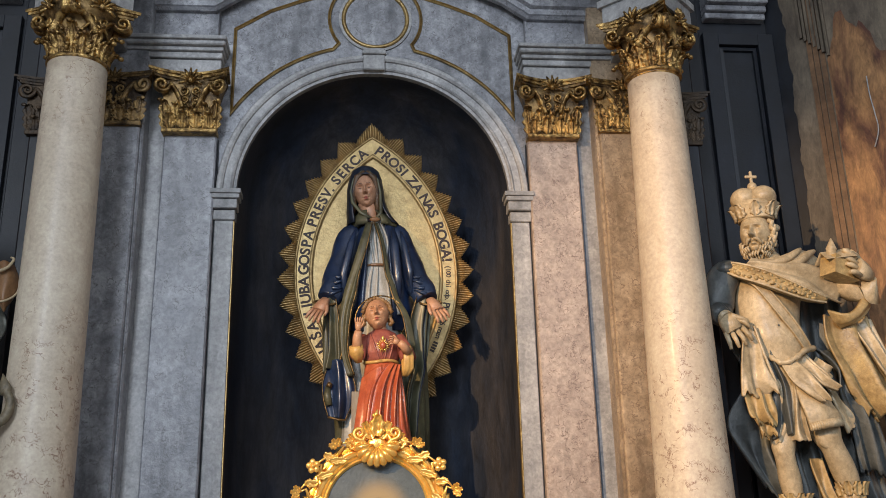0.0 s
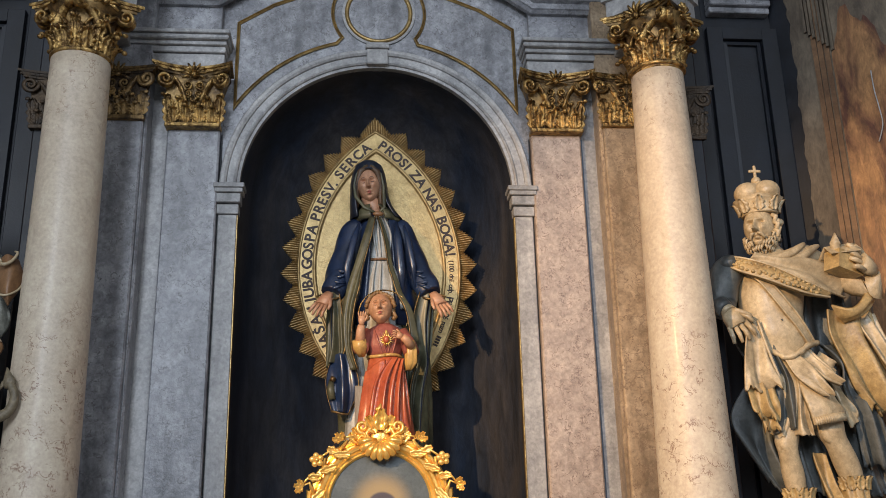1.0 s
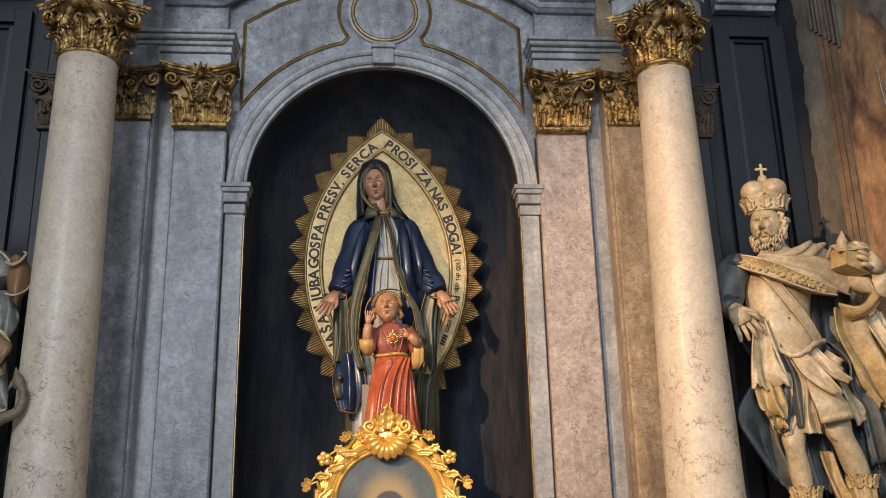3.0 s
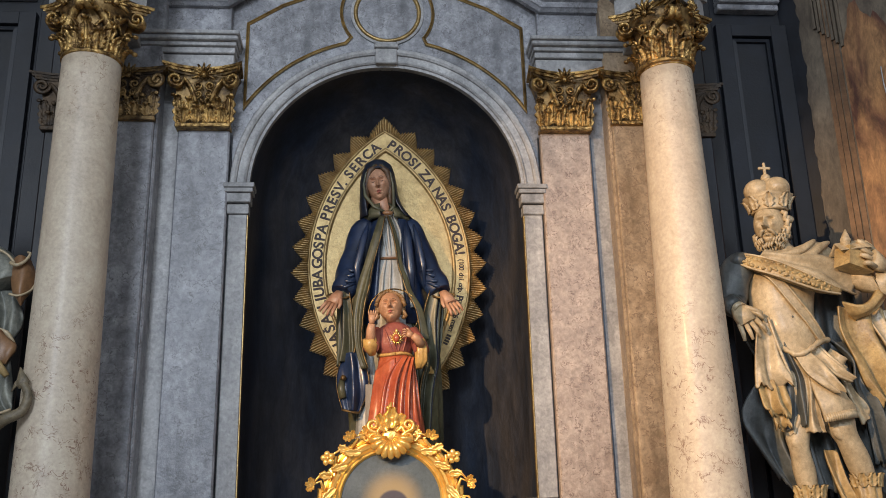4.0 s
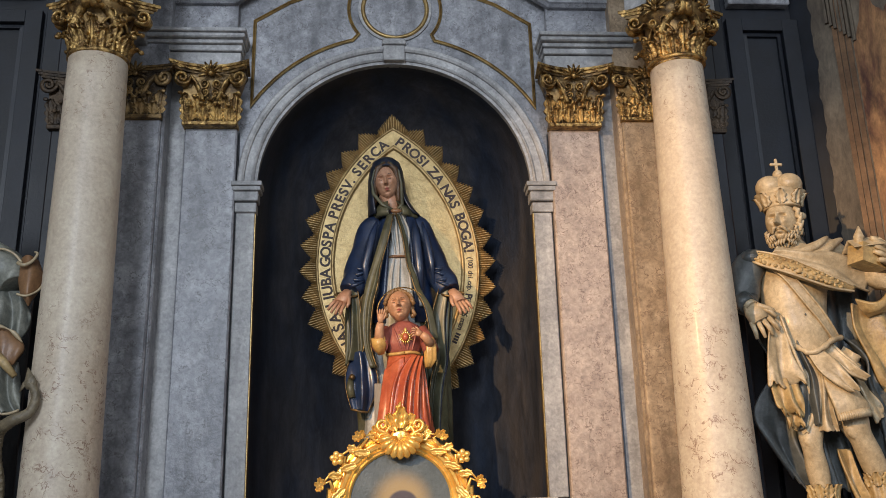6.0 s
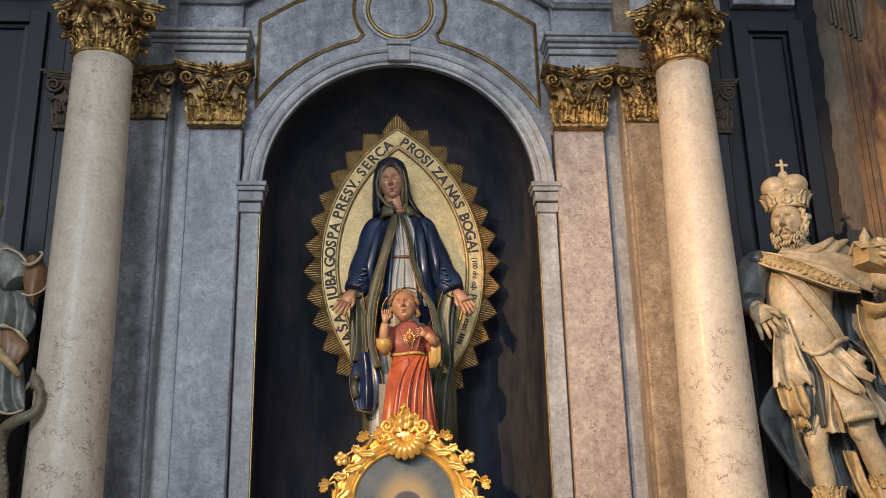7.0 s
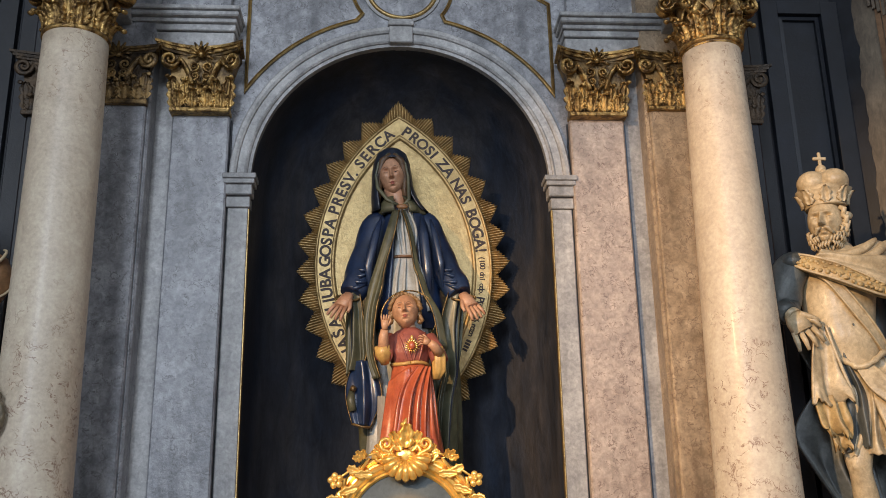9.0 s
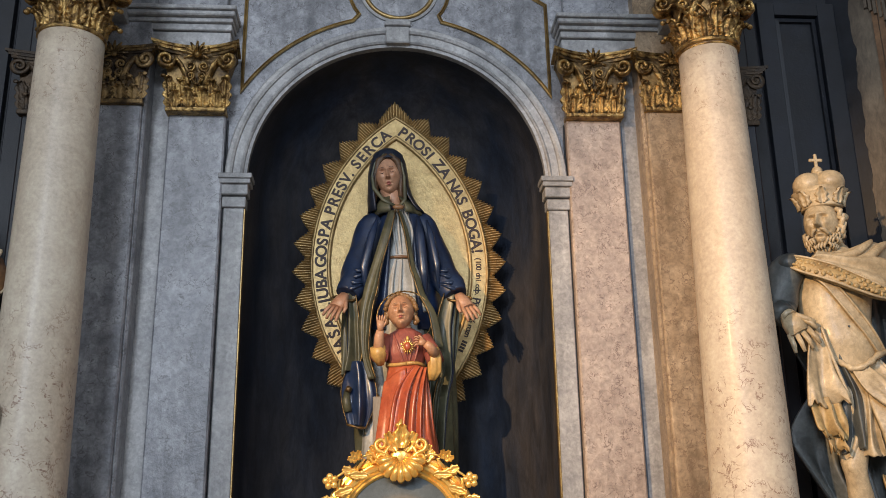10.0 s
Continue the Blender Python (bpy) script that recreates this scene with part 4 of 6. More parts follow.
# ---- statues ----
def hand(s, wrist, tip, spread, r=0.024):
    """A simple open hand: a palm and five fingers."""
    w, t = Vector(wrist), Vector(tip)
    d = (t - w)
    L = d.length
    d.normalize()
    side = Vector(spread).normalized()
    s.tube([w, w + d * L * 0.25, w + d * L * 0.55], [r * 0.8, r * 1.15, r * 1.2], 8, 0.6, d.cross(side))
    for i in range(4):
        u = (i - 1.5) / 1.5
        b = w + d * L * 0.5 + side * (u * r * 0.95)
        s.tube([b, b + d * L * 0.28 + side * (u * r * 0.25), b + d * L * (0.5 - 0.07 * abs(u)) + side * (u * r * 0.4) + Vector((0, 0.006, -0.008))], [r * 0.34, r * 0.3, r * 0.2], 6)
    b = w + d * L * 0.2 + side * (r * 0.9)
    s.tube([b, b + d * L * 0.22 + side * r * 0.7, b + d * L * 0.4 + side * r * 0.9], [r * 0.36, r * 0.32, r * 0.2], 6)


def face(s, c, rx, rz, skin, lips=None, brow=None, yaw=0.0, nod=0.0, lean=0.0, lids=1.0, relief=1.35):
    """A carved head: brow, lids, nose, mouth and chin raised from an egg shape; gives back its turn."""
    turn = Euler((radians(nod), radians(lean), radians(yaw))).to_matrix()

    def bump(u, v, cu, cv, su, sv):
        return math.exp(-((u - cu) / su) ** 2 - ((v - cv) / sv) ** 2)

    def raised(u, v):
        """How far the carving stands out from the egg at u across, v up."""
        w = abs(u)
        f = min(1.0, max(0.0, (0.24 - v) / 0.44))
        ridge = (0.07 + 0.36 * f ** 1.3) * math.exp(-(u / (0.075 + 0.055 * f)) ** 2)
        ridge *= math.exp(-((v + 0.20) / 0.045) ** 2) if v < -0.20 else (math.exp(-((v - 0.24) / 0.12) ** 2) if v > 0.24 else 1)
        out = ridge + 0.12 * bump(w, v, 0.115, -0.19, 0.055, 0.055)
        out -= 0.20 * bump(w, v, 0.33, 0.14, 0.18, 0.11)
        out += 0.15 * lids * bump(w, v, 0.36, 0.09, 0.13, 0.07) - 0.05 * bump(w, v, 0.36, 0.175, 0.15, 0.022)
        out -= 0.05 * bump(w, v, 0.36, 0.035 + 0.05 * ((w - 0.36) / 0.15) ** 2, 0.14, 0.018)
        out += 0.07 * bump(w, v, 0.34, 0.29, 0.26, 0.055)
        out += 0.10 * bump(u, v, 0, -0.415, 0.19, 0.040) + 0.115 * bump(u, v, 0, -0.525, 0.15, 0.045) - 0.09 * bump(u, v, 0, -0.468, 0.24, 0.016)
        out -= 0.07 * bump(u, v, 0, -0.625, 0.18, 0.045) + 0.04 * bump(w, v, 0.27, -0.46, 0.05, 0.06)
        return out + 0.13 * bump(u, v, 0, -0.80, 0.22, 0.13) + 0.08 * bump(w, v, 0.50, -0.10, 0.2, 0.17) - 0.05 * bump(w, v, 0.50, -0.45, 0.16, 0.16)

    def place(u, v, d):
        jaw = 1 - 0.30 * max(0.0, -v - 0.15) ** 1.1
        return Vector(c) + turn @ Vector((u * rx * jaw, (d * 1.12 - (raised(u, v) if d < 0 else 0) * relief) * rx, v * rz))

    n, m, rows, keys = 132, 112, [], []
    for j in range(m + 1):
        a = math.pi * j / m
        row, key = [], []
        for i in range(n):
            t = 2 * math.pi * i / n
            sa = max(math.sin(a), 0.002)
            u, d, v = sa * math.cos(t), sa * math.sin(t), -math.cos(a)
            row.append(place(u, v, d))
            key.append((u, v, d))
        rows.append(row)
        keys.append(key)
    vs = s.use(skin).grid(rows, True, True, True)
    if not lips:
        return turn
    li, tone = s.use(lips).slot, set()
    for j in range(m + 1):
        for i in range(n):
            u, v, d = keys[j][i]
            if d < -0.2 and abs(u) < 0.20 * (1 - ((v + 0.47) / 0.10) ** 2) and -0.565 < v < -0.375:
                tone.add(vs[j][i])
    for vert in tone:
        for f in vert.link_faces:
            if sum(q in tone for q in f.verts) >= 3:
                f.material_index = li
    # painted brows and lashes
    s.use(brow)
    for k in (-1, 1):
        for mid, rise, half, r in ((0.045, 0.035, 0.15, 0.034), (0.33, -0.05, 0.19, 0.024)):
            pts = []
            for i in range(11):
                e = -1 + 0.2 * i
                u, v = k * (0.355 + half * e), mid + rise * e * e
                pts.append(place(u, v, -math.sqrt(1 - u * u - v * v)))
            s.tube(pts, [rx * r * (0.45 + 0.55 * math.sin(math.pi * i / 10)) for i in range(11)], 6)
    return turn


def lady():
    """The large statue in the niche: blue mantle with olive lining, pale gown, open palms."""
    s = Shape(GOWN)
    cy = 0.13
    s.use(GOWN).drape([(0.02, cy, z, rx, ry, g) for z, rx, ry, g in ((2.0, 0.21, 0.17, 1.3), (2.3, 0.19, 0.15, 1.2), (2.6, 0.165, 0.13, 1.0), (2.9, 0.15, 0.125, 0.9),
              (3.05, 0.14, 0.12, 0.8), (3.15, 0.118, 0.105, 0.5), (3.20, 0.116, 0.11, 0.5), (3.30, 0.108, 0.11, 0.5), (3.40, 0.085, 0.085, 0.4), (3.46, 0.055, 0.06, 0.2))], 120, 7, 0.05)
    s.use(TAN).tube([(0.02 + 0.123 * math.sin(a), cy - 0.112 * math.cos(a), 3.165) for a in [math.pi * (i / 8 - 1) * 0.9 + 1.41 for i in range(17)]], 0.008, 6)
    s.use(GOWN)
    for u, v in ((-0.03, -0.045), (0.0, -0.012), (0.035, 0.05), (0.06, 0.085)):
        s.tube(along([(0.0 + u * 0.5, cy - 0.095, 3.42), (0.01 + (u + v) * 0.42, cy - 0.118, 3.30), (0.02 + u * 0.7, cy - 0.112, 3.18)], 12), [0.002 + 0.005 * math.sin(math.pi * i / 12) for i in range(13)], 7)
        s.tube(along([(0.02 + u * 0.9, cy - 0.108, 3.155), (0.02 + (u + v) * 0.6, cy - 0.128, 3.05), (0.02 + v * 1.3, cy - 0.138, 2.88)], 12), [0.003 + 0.0006 * i for i in range(13)], 7)
    # mantle round the back, open in front
    blue = [(0.02, cy + 0.01, 3.455, 0.09, 0.08, 0.3), (0.02, cy + 0.01, 3.42, 0.105, 0.10, 0.3), (0.02, cy + 0.01, 3.34, 0.138, 0.13, 0.5), (0.02, cy + 0.02, 3.2, 0.172, 0.15, 0.7),
            (0.02, cy + 0.03, 3.0, 0.205, 0.16, 0.9), (0.02, cy + 0.03, 2.8, 0.235, 0.17, 0.8), (0.03, cy + 0.03, 2.6, 0.24, 0.165, 0.9), (0.04, cy + 0.03, 2.4, 0.235, 0.16, 1.0), (0.05, cy + 0.03, 2.1, 0.225, 0.16, 1.1)]
    s.use(BLUE).drape(blue[:6], 90, 5, 0.03, 0.36, 2 * math.pi - 0.36, 0.7, thick=0.1)
    s.use(OLIVE).drape(blue[5:], 90, 10, 0.07, 0.55, 2 * math.pi - 0.75, 0.7, thick=0.1)
    # the mantle's turned edges, olive lining outwards, with gilded seams
    outer = [(-0.045, 0.02, 3.40), (-0.082, -0.02, 3.27), (-0.130, -0.03, 3.10), (-0.165, -0.03, 2.98), (-0.187, -0.03, 2.81), (-0.170, -0.03, 2.66), (-0.140, -0.02, 2.55)]
    inner_edge = [(-0.012, 0.005, 3.40), (-0.036, -0.03, 3.27), (-0.080, -0.045, 3.10), (-0.100, -0.055, 2.98), (-0.125, -0.055, 2.87), (-0.138, -0.055, 2.68), (-0.105, -0.05, 2.55)]
    sheet(s.use(OLIVE), outer, inner_edge, 1.6, 0.016, 0.4, belly=0.012)
    s.use(GOLD_DULL).tube(along([(x, y - 0.008, z) for x, y, z in inner_edge], 30), 0.0035, 5)
    right_in = [(0.004, 0.0, 3.40), (0.035, -0.035, 3.27), (0.060, -0.045, 3.10), (0.075, -0.055, 3.05), (0.101, -0.055, 2.96), (0.149, -0.06, 2.857), (0.175, -0.05, 2.70)]
    sheet(s.use(OLIVE), right_in, [(x + 0.016 + 0.004 * i, y + 0.012, z) for i, (x, y, z) in enumerate(right_in)], 0.8, 0.008, 0.2)
    s.use(GOLD_DULL).tube(along([(x - 0.002, y - 0.006, z) for x, y, z in right_in], 30), 0.0035, 5)
    # soft folds of the mantle over the breast
    for pa, pb, r in (((-0.10, 0.015, 3.37), (-0.165, -0.03, 3.10), 0.020), ((0.10, 0.012, 3.37), (0.125, -0.035, 3.08), 0.022), ((0.145, 0.03, 3.36), (0.19, -0.02, 3.12), 0.016)):
        pa, pb = Vector(pa), Vector(pb)
        s.use(BLUE).tube([pa, pa.lerp(pb, 0.4) + Vector((0, -0.012, 0.01)), pb, pb + Vector((0.01, 0.01, -0.12))], [0.006, r, r, 0.006], 12, 0.6)
    # sleeves and what hangs from them
    for k in (-1, 1):
        X = 0.02
        s.use(BLUE).tube(along([(X - 0.02 + k * 0.09, cy, 3.385), (X - 0.02 + k * 0.138, cy - 0.005, 3.345), (X - 0.015 + k * 0.178, cy - 0.02, 3.22), (X - 0.01 + k * 0.212, cy - 0.06, 3.10), (X + k * 0.238, cy - 0.10, 3.02), (X + k * 0.262, cy - 0.125, 2.965)], 20),
                         [0.056, 0.060, 0.063, 0.065, 0.066, 0.067, 0.068, 0.069, 0.070, 0.071, 0.072, 0.072, 0.073, 0.073, 0.073, 0.072, 0.071, 0.069, 0.067, 0.064, 0.060], 28, 0.9, (0, 1, 0), 3, 0.045)
        for j in range(4):
            z = 3.09 - 0.033 * j
            s.tube([(X + k * (0.155 + 0.012 * j), cy - 0.118 - 0.012 * j, z + 0.02 * (j % 2)), (X + k * (0.215 + 0.01 * j), cy - 0.150 - 0.012 * j, z - 0.008), (X + k * (0.258 + 0.007 * j), cy - 0.100 - 0.01 * j, z + 0.018 - 0.012 * (j % 2))], [0.003, 0.012, 0.004], 8)
        s.use(GOLD_DULL).tube([(X + k * 0.28 + 0.06 * math.cos(a), cy - 0.125 + 0.035 * math.sin(a), 2.95 + 0.022 * math.sin(a)) for a in [2 * math.pi * i / 14 for i in range(15)]], 0.006, 6)
        s.use(FLESH)
        hand(s, (X + k * 0.275, cy - 0.14, 2.965), (X + k * 0.352, cy - 0.20, 2.835), (-k * 0.75, -0.5, -0.45), 0.032)
    drops = (([(-0.255, 0.03, 2.99), (-0.271, 0.04, 2.83), (-0.270, 0.05, 2.68), (-0.270, 0.05, 2.58)], [(-0.205, -0.01, 2.97), (-0.183, 0.0, 2.82), (-0.171, 0.0, 2.67), (-0.20, 0.01, 2.60)]),
             ([(0.225, -0.01, 2.97), (0.185, 0.0, 2.82), (0.188, 0.0, 2.70), (0.203, 0.02, 2.61), (0.168, 0.03, 2.45), (0.15, 0.04, 2.10)], [(0.305, 0.04, 2.99), (0.298, 0.06, 2.83), (0.283, 0.07, 2.68), (0.268, 0.08, 2.56), (0.245, 0.08, 2.40), (0.205, 0.08, 2.10)]))
    for i, (a_, b_) in enumerate(drops):
        sheet(s.use(OLIVE), a_, b_, 2.4, 0.030, 0.5 + i, belly=0.022)
        sheet(s.use(BLUE), [(x + 0.004, y + 0.03, z) for x, y, z in a_], [(x - 0.004, y + 0.03, z) for x, y, z in b_], 2.0, 0.02, 1.1 + i, belly=0.04)
        s.use(GOLD_DULL).tube(along([(x, y - 0.012, z) for x, y, z in (b_ if i == 0 else a_)], 24), 0.0035, 5)
    # blue end of the mantle with its gilded hem
    L_, R_ = [(-0.232, 0.03, 2.64), (-0.266, 0.03, 2.53), (-0.262, 0.01, 2.44), (-0.236, 0.01, 2.345)], [(-0.150, 0.0, 2.64), (-0.108, 0.0, 2.54), (-0.102, 0.0, 2.45), (-0.150, 0.01, 2.33)]
    sheet(s.use(BLUE), L_, R_, 2.2, 0.026, 0.9, belly=0.035)
    s.use(GOLD_DULL)
    s.tube(along([(x, y - 0.012, z) for x, y, z in L_], 16), 0.003, 5)
    s.tube(along([(x, y - 0.006, z) for x, y, z in R_], 16), 0.003, 5)
    s.tube(along([L_[-1], (-0.215, -0.03, 2.335), (-0.18, -0.035, 2.325), R_[-1]], 16), 0.006, 6)
    s.use(OLIVE).tube([(-0.238, -0.01, 2.50), (-0.242, -0.02, 2.45), (-0.232, -0.02, 2.40)], [0.014, 0.02, 0.018], 8)
    s.use(GOLD_DULL).tube([(-0.238, -0.022, 2.508), (-0.222, -0.03, 2.50)], [0.016, 0.012], 8)
    # neck, head, hair and veil
    hx, hy, hz = -0.048, cy - 0.03, 3.618
    s.use(FLESH).tube([(0.005, cy - 0.01, 3.42), (-0.02, cy - 0.015, 3.50), (hx, hy, 3.56)], [0.055, 0.046, 0.048], 12)
    face(s, (hx, hy - 0.014, hz - 0.004), 0.069, 0.106, FLESH, LIPS, INK, -5, 9, -8)
    s.use(HAIR)
    for k in (-1, 1):
        s.tube([(hx + k * 0.005, hy - 0.075, hz + 0.093), (hx + k * 0.045, hy - 0.066, hz + 0.062), (hx + k * 0.068, hy - 0.035, hz - 0.01), (hx + k * 0.066, hy - 0.02, hz - 0.08), (hx + k * 0.07, hy - 0.02, hz - 0.15)],
               [0.012, 0.02, 0.02, 0.018, 0.012], 8)
    s.use(VEIL).drape([(hx, hy + 0.03, 3.772, 0.012, 0.02, 0), (hx, hy + 0.02, 3.762, 0.05, 0.06, 0), (hx, hy + 0.015, 3.735, 0.078, 0.092, 0.1), (hx, hy + 0.015, 3.69, 0.094, 0.104, 0.2)],
                      48, 7, 0.02, close=False)
    veil = [(hx, hy + 0.015, 3.692, 0.094, 0.104, 0.2), (hx, hy + 0.015, 3.63, 0.104, 0.108, 0.3), (hx + 0.005, hy + 0.02, 3.56, 0.110, 0.105, 0.5), (hx + 0.015, hy + 0.02, 3.50, 0.122, 0.105, 0.7), (hx + 0.03, hy + 0.02, 3.455, 0.135, 0.108, 0.8), (hx + 0.045, hy + 0.02, 3.42, 0.15, 0.11, 0.8)]
    s.use(VEIL).drape(veil, 64, 4, 0.02, 0.78, 2 * math.pi - 0.78, 0.3, thick=0.08)
    s.use(OLIVE)
    for k in (-1, 1):
        s.tube([(hx + k * 0.02, hy - 0.082, 3.712), (hx + k * 0.068, hy - 0.068, 3.665), (hx + k * 0.082, hy - 0.058, 3.60), (hx + 0.006 + k * 0.078, hy - 0.065, 3.53), (hx + 0.03 + k * 0.055, hy - 0.075, 3.465), (hx + 0.045 + k * 0.012, hy - 0.085, 3.43)],
               [0.004, 0.006, 0.008, 0.010, 0.010, 0.008], 8, 0.7)
    s.use(OLIVE).drape([(hx + 0.03, hy + 0.02, 3.49, 0.075, 0.085, 0.4), (hx + 0.04, hy + 0.02, 3.455, 0.112, 0.105, 0.8), (hx + 0.047, hy + 0.02, 3.43, 0.126, 0.114, 1.0), (hx + 0.05, hy + 0.02, 3.405, 0.128, 0.116, 1.2), (hx + 0.052, hy + 0.02, 3.40, 0.112, 0.104, 1.0)],
                        96, 6, 0.035, 0.30, 2 * math.pi - 0.30, 1.1, thick=0.06)
    s.use(TAN).ball((0.003, cy - 0.125, 3.42), (0.03, 0.012, 0.014), 10, 6)
    return solid("lady_statue", s, "painted wooden statue in a dark blue mantle", "statue", (0.02, 0.13, 2.0))


def small_statue():
    """The small statue in a red robe in front of the large one."""
    s = Shape(RED)
    cx, cy = 0.035, -0.09
    s.use(RED).drape([(cx + 0.015, cy, 2.06, 0.15, 0.115, 1.4), (cx + 0.012, cy, 2.2, 0.14, 0.11, 1.3), (cx + 0.005, cy, 2.35, 0.122, 0.10, 1.1), (cx, cy, 2.48, 0.102, 0.088, 0.8), (cx, cy, 2.56, 0.088, 0.076, 0.5),
                      (cx, cy, 2.60, 0.086, 0.076, 0.5)], 72, 6, 0.03, seed=0.6)
    s.use(RED_DARK).drape([(cx, cy, 2.60, 0.086, 0.077, 0.5), (cx, cy, 2.66, 0.098, 0.082, 0.5), (cx, cy, 2.72, 0.10, 0.075, 0.3), (cx, cy, 2.755, 0.075, 0.055, 0.2), (cx, cy, 2.775, 0.04, 0.04, 0)], 48, 9, 0.04)
    s.use(RED)
    sheet(s, [(cx - 0.10, cy - 0.03, 2.52), (cx - 0.125, cy - 0.06, 2.36), (cx - 0.145, cy - 0.06, 2.20), (cx - 0.145, cy - 0.05, 2.07)], [(cx - 0.005, cy - 0.085, 2.58), (cx - 0.01, cy - 0.11, 2.40), (cx - 0.02, cy - 0.12, 2.22), (cx - 0.02, cy - 0.125, 2.07)], 2.0, 0.018, 0.3, belly=0.014)
    sheet(s, [(cx + 0.03, cy - 0.085, 2.585), (cx - 0.05, cy - 0.112, 2.46), (cx - 0.085, cy - 0.118, 2.28), (cx - 0.11, cy - 0.10, 2.07)], [(cx + 0.088, cy - 0.035, 2.58), (cx + 0.115, cy - 0.06, 2.42), (cx + 0.13, cy - 0.06, 2.25), (cx + 0.15, cy - 0.05, 2.07)], 4.6, 0.034, 1.2, belly=0.030)
    s.use(OCHRE).tube([(cx + 0.087 * math.sin(a), cy - 0.08 * math.cos(a), 2.60 + 0.004 * math.sin(3 * a)) for a in [2 * math.pi * i / 20 for i in range(21)]], 0.009, 6)
    s.use(RED_DARK)
    for u0, u1 in ((-0.7, -0.15), (-0.45, 0.1), (0.5, 0.15), (0.78, 0.45)):
        s.tube(along([(cx + 0.085 * u0, cy - 0.055, 2.745), (cx + 0.09 * (u0 + u1) / 2, cy - 0.080, 2.68), (cx + 0.08 * u1, cy - 0.076, 2.605)], 10), [0.002 + 0.004 * math.sin(math.pi * i / 10) for i in range(11)], 7)
    # raised arm, and the arm across the breast
    s.use(RED_DARK).tube([(cx - 0.085, cy - 0.01, 2.73), (cx - 0.115, cy - 0.04, 2.67), (cx - 0.125, cy - 0.08, 2.635)], [0.036, 0.041, 0.042], 14)
    s.use(OCHRE).tube([(cx - 0.118, cy - 0.065, 2.595), (cx - 0.127, cy - 0.085, 2.64), (cx - 0.132, cy - 0.10, 2.675)], [0.016, 0.035, 0.032], 18, 0.9, (0, 1, 0), 4, 0.10)
    s.use(FLESH_PALE).tube([(cx - 0.127, cy - 0.09, 2.65), (cx - 0.125, cy - 0.115, 2.715), (cx - 0.12, cy - 0.125, 2.745)], [0.027, 0.023, 0.018], 10)
    hand(s, (cx - 0.12, cy - 0.125, 2.745), (cx - 0.117, cy - 0.135, 2.825), (1, 0, 0.1), 0.015)
    s.use(RED_DARK).tube([(cx + 0.085, cy - 0.01, 2.73), (cx + 0.12, cy - 0.04, 2.66), (cx + 0.135, cy - 0.06, 2.61)], [0.036, 0.040, 0.041], 14)
    s.use(OCHRE).drape([(cx + 0.125, cy - 0.075, 2.675, 0.020, 0.022), (cx + 0.130, cy - 0.075, 2.62, 0.029, 0.031), (cx + 0.128, cy - 0.07, 2.56, 0.030, 0.032), (cx + 0.118, cy - 0.06, 2.525, 0.016, 0.018)], 32, 4, 0.13)
    s.use(FLESH_PALE).tube([(cx + 0.13, cy - 0.09, 2.64), (cx + 0.105, cy - 0.12, 2.67), (cx + 0.085, cy - 0.125, 2.685)], [0.026, 0.021, 0.017], 10)
    hand(s, (cx + 0.088, cy - 0.125, 2.685), (cx + 0.03, cy - 0.135, 2.70), (0, 0, 1), 0.015)
    # heart with rays
    s.use(RED).ball((cx + 0.005, cy - 0.108, 2.675), (0.016, 0.012, 0.02), 12, 8)
    s.use(GOLD_BRIGHT)
    for i in range(16):
        a = 2 * math.pi * i / 16
        d = Vector((math.cos(a), 0, math.sin(a)))
        c = Vector((cx + 0.005, cy - 0.101, 2.675))
        s.tube([c + d * 0.012, c + d * (0.040 if i % 2 else 0.034)], [0.005, 0.001], 5)
    s.ball((cx + 0.005, cy - 0.098, 2.712), (0.008, 0.008, 0.014), 8, 6)
    # head
    hx, hy, hz = 0.012, cy - 0.02, 2.852
    s.use(FLESH_PALE).tube([(cx, cy, 2.74), (hx + 0.01, cy - 0.005, 2.80)], [0.038, 0.034], 12)
    face(s, (hx, hy - 0.006, hz), 0.062, 0.082, FLESH_PALE, LIPS, HAIR, -5, -4, -4, 0.8)
    s.use(GOLDEN)
    s.ball((hx, hy + 0.022, hz + 0.022), (0.068, 0.066, 0.072), 16, 10)
    for i in range(26):
        a = math.pi * (0.06 + 0.88 * (i % 13) / 12)
        row = i // 13
        rr = 0.066 + 0.006 * row
        lo = -0.05 * row
        c = Vector((hx + rr * math.cos(a), hy - 0.016 + 0.02 * row + random.uniform(-0.006, 0.006), hz + 0.005 + lo + (0.072 + 0.03 * row) * math.sin(a) * (1 - 0.55 * row)))
        w = math.copysign(1, math.cos(a)) if abs(math.cos(a)) > 0.05 else 1
        s.tube([c + Vector((-0.014 * w, -0.004, 0.012)), c + Vector((0.002 * w, -0.012, 0.006)), c + Vector((0.010 * w, -0.006, -0.006)), c + Vector((0.004 * w, 0.0, -0.016))], [0.005, 0.010, 0.011, 0.004], 8)
    for k in (-1, 1):
        for j in range(3):
            s.ball((hx + k * (0.064 + 0.003 * j), hy + 0.005, hz - 0.005 - 0.02 * j), random.uniform(0.014, 0.018), 8, 6)
    # ring halo behind the head
    s.use(GOLD).tube([(hx + 0.02 + 0.133 * math.cos(a), hy + 0.08 - 0.03 * math.sin(a), hz - 0.008 + 0.125 * math.sin(a)) for a in [2 * math.pi * i / 40 for i in range(41)]], 0.004, 6)
    return solid("small_statue", s, "small painted wooden statue in a bright red robe", "statue", (0.035, -0.09, 2.06))


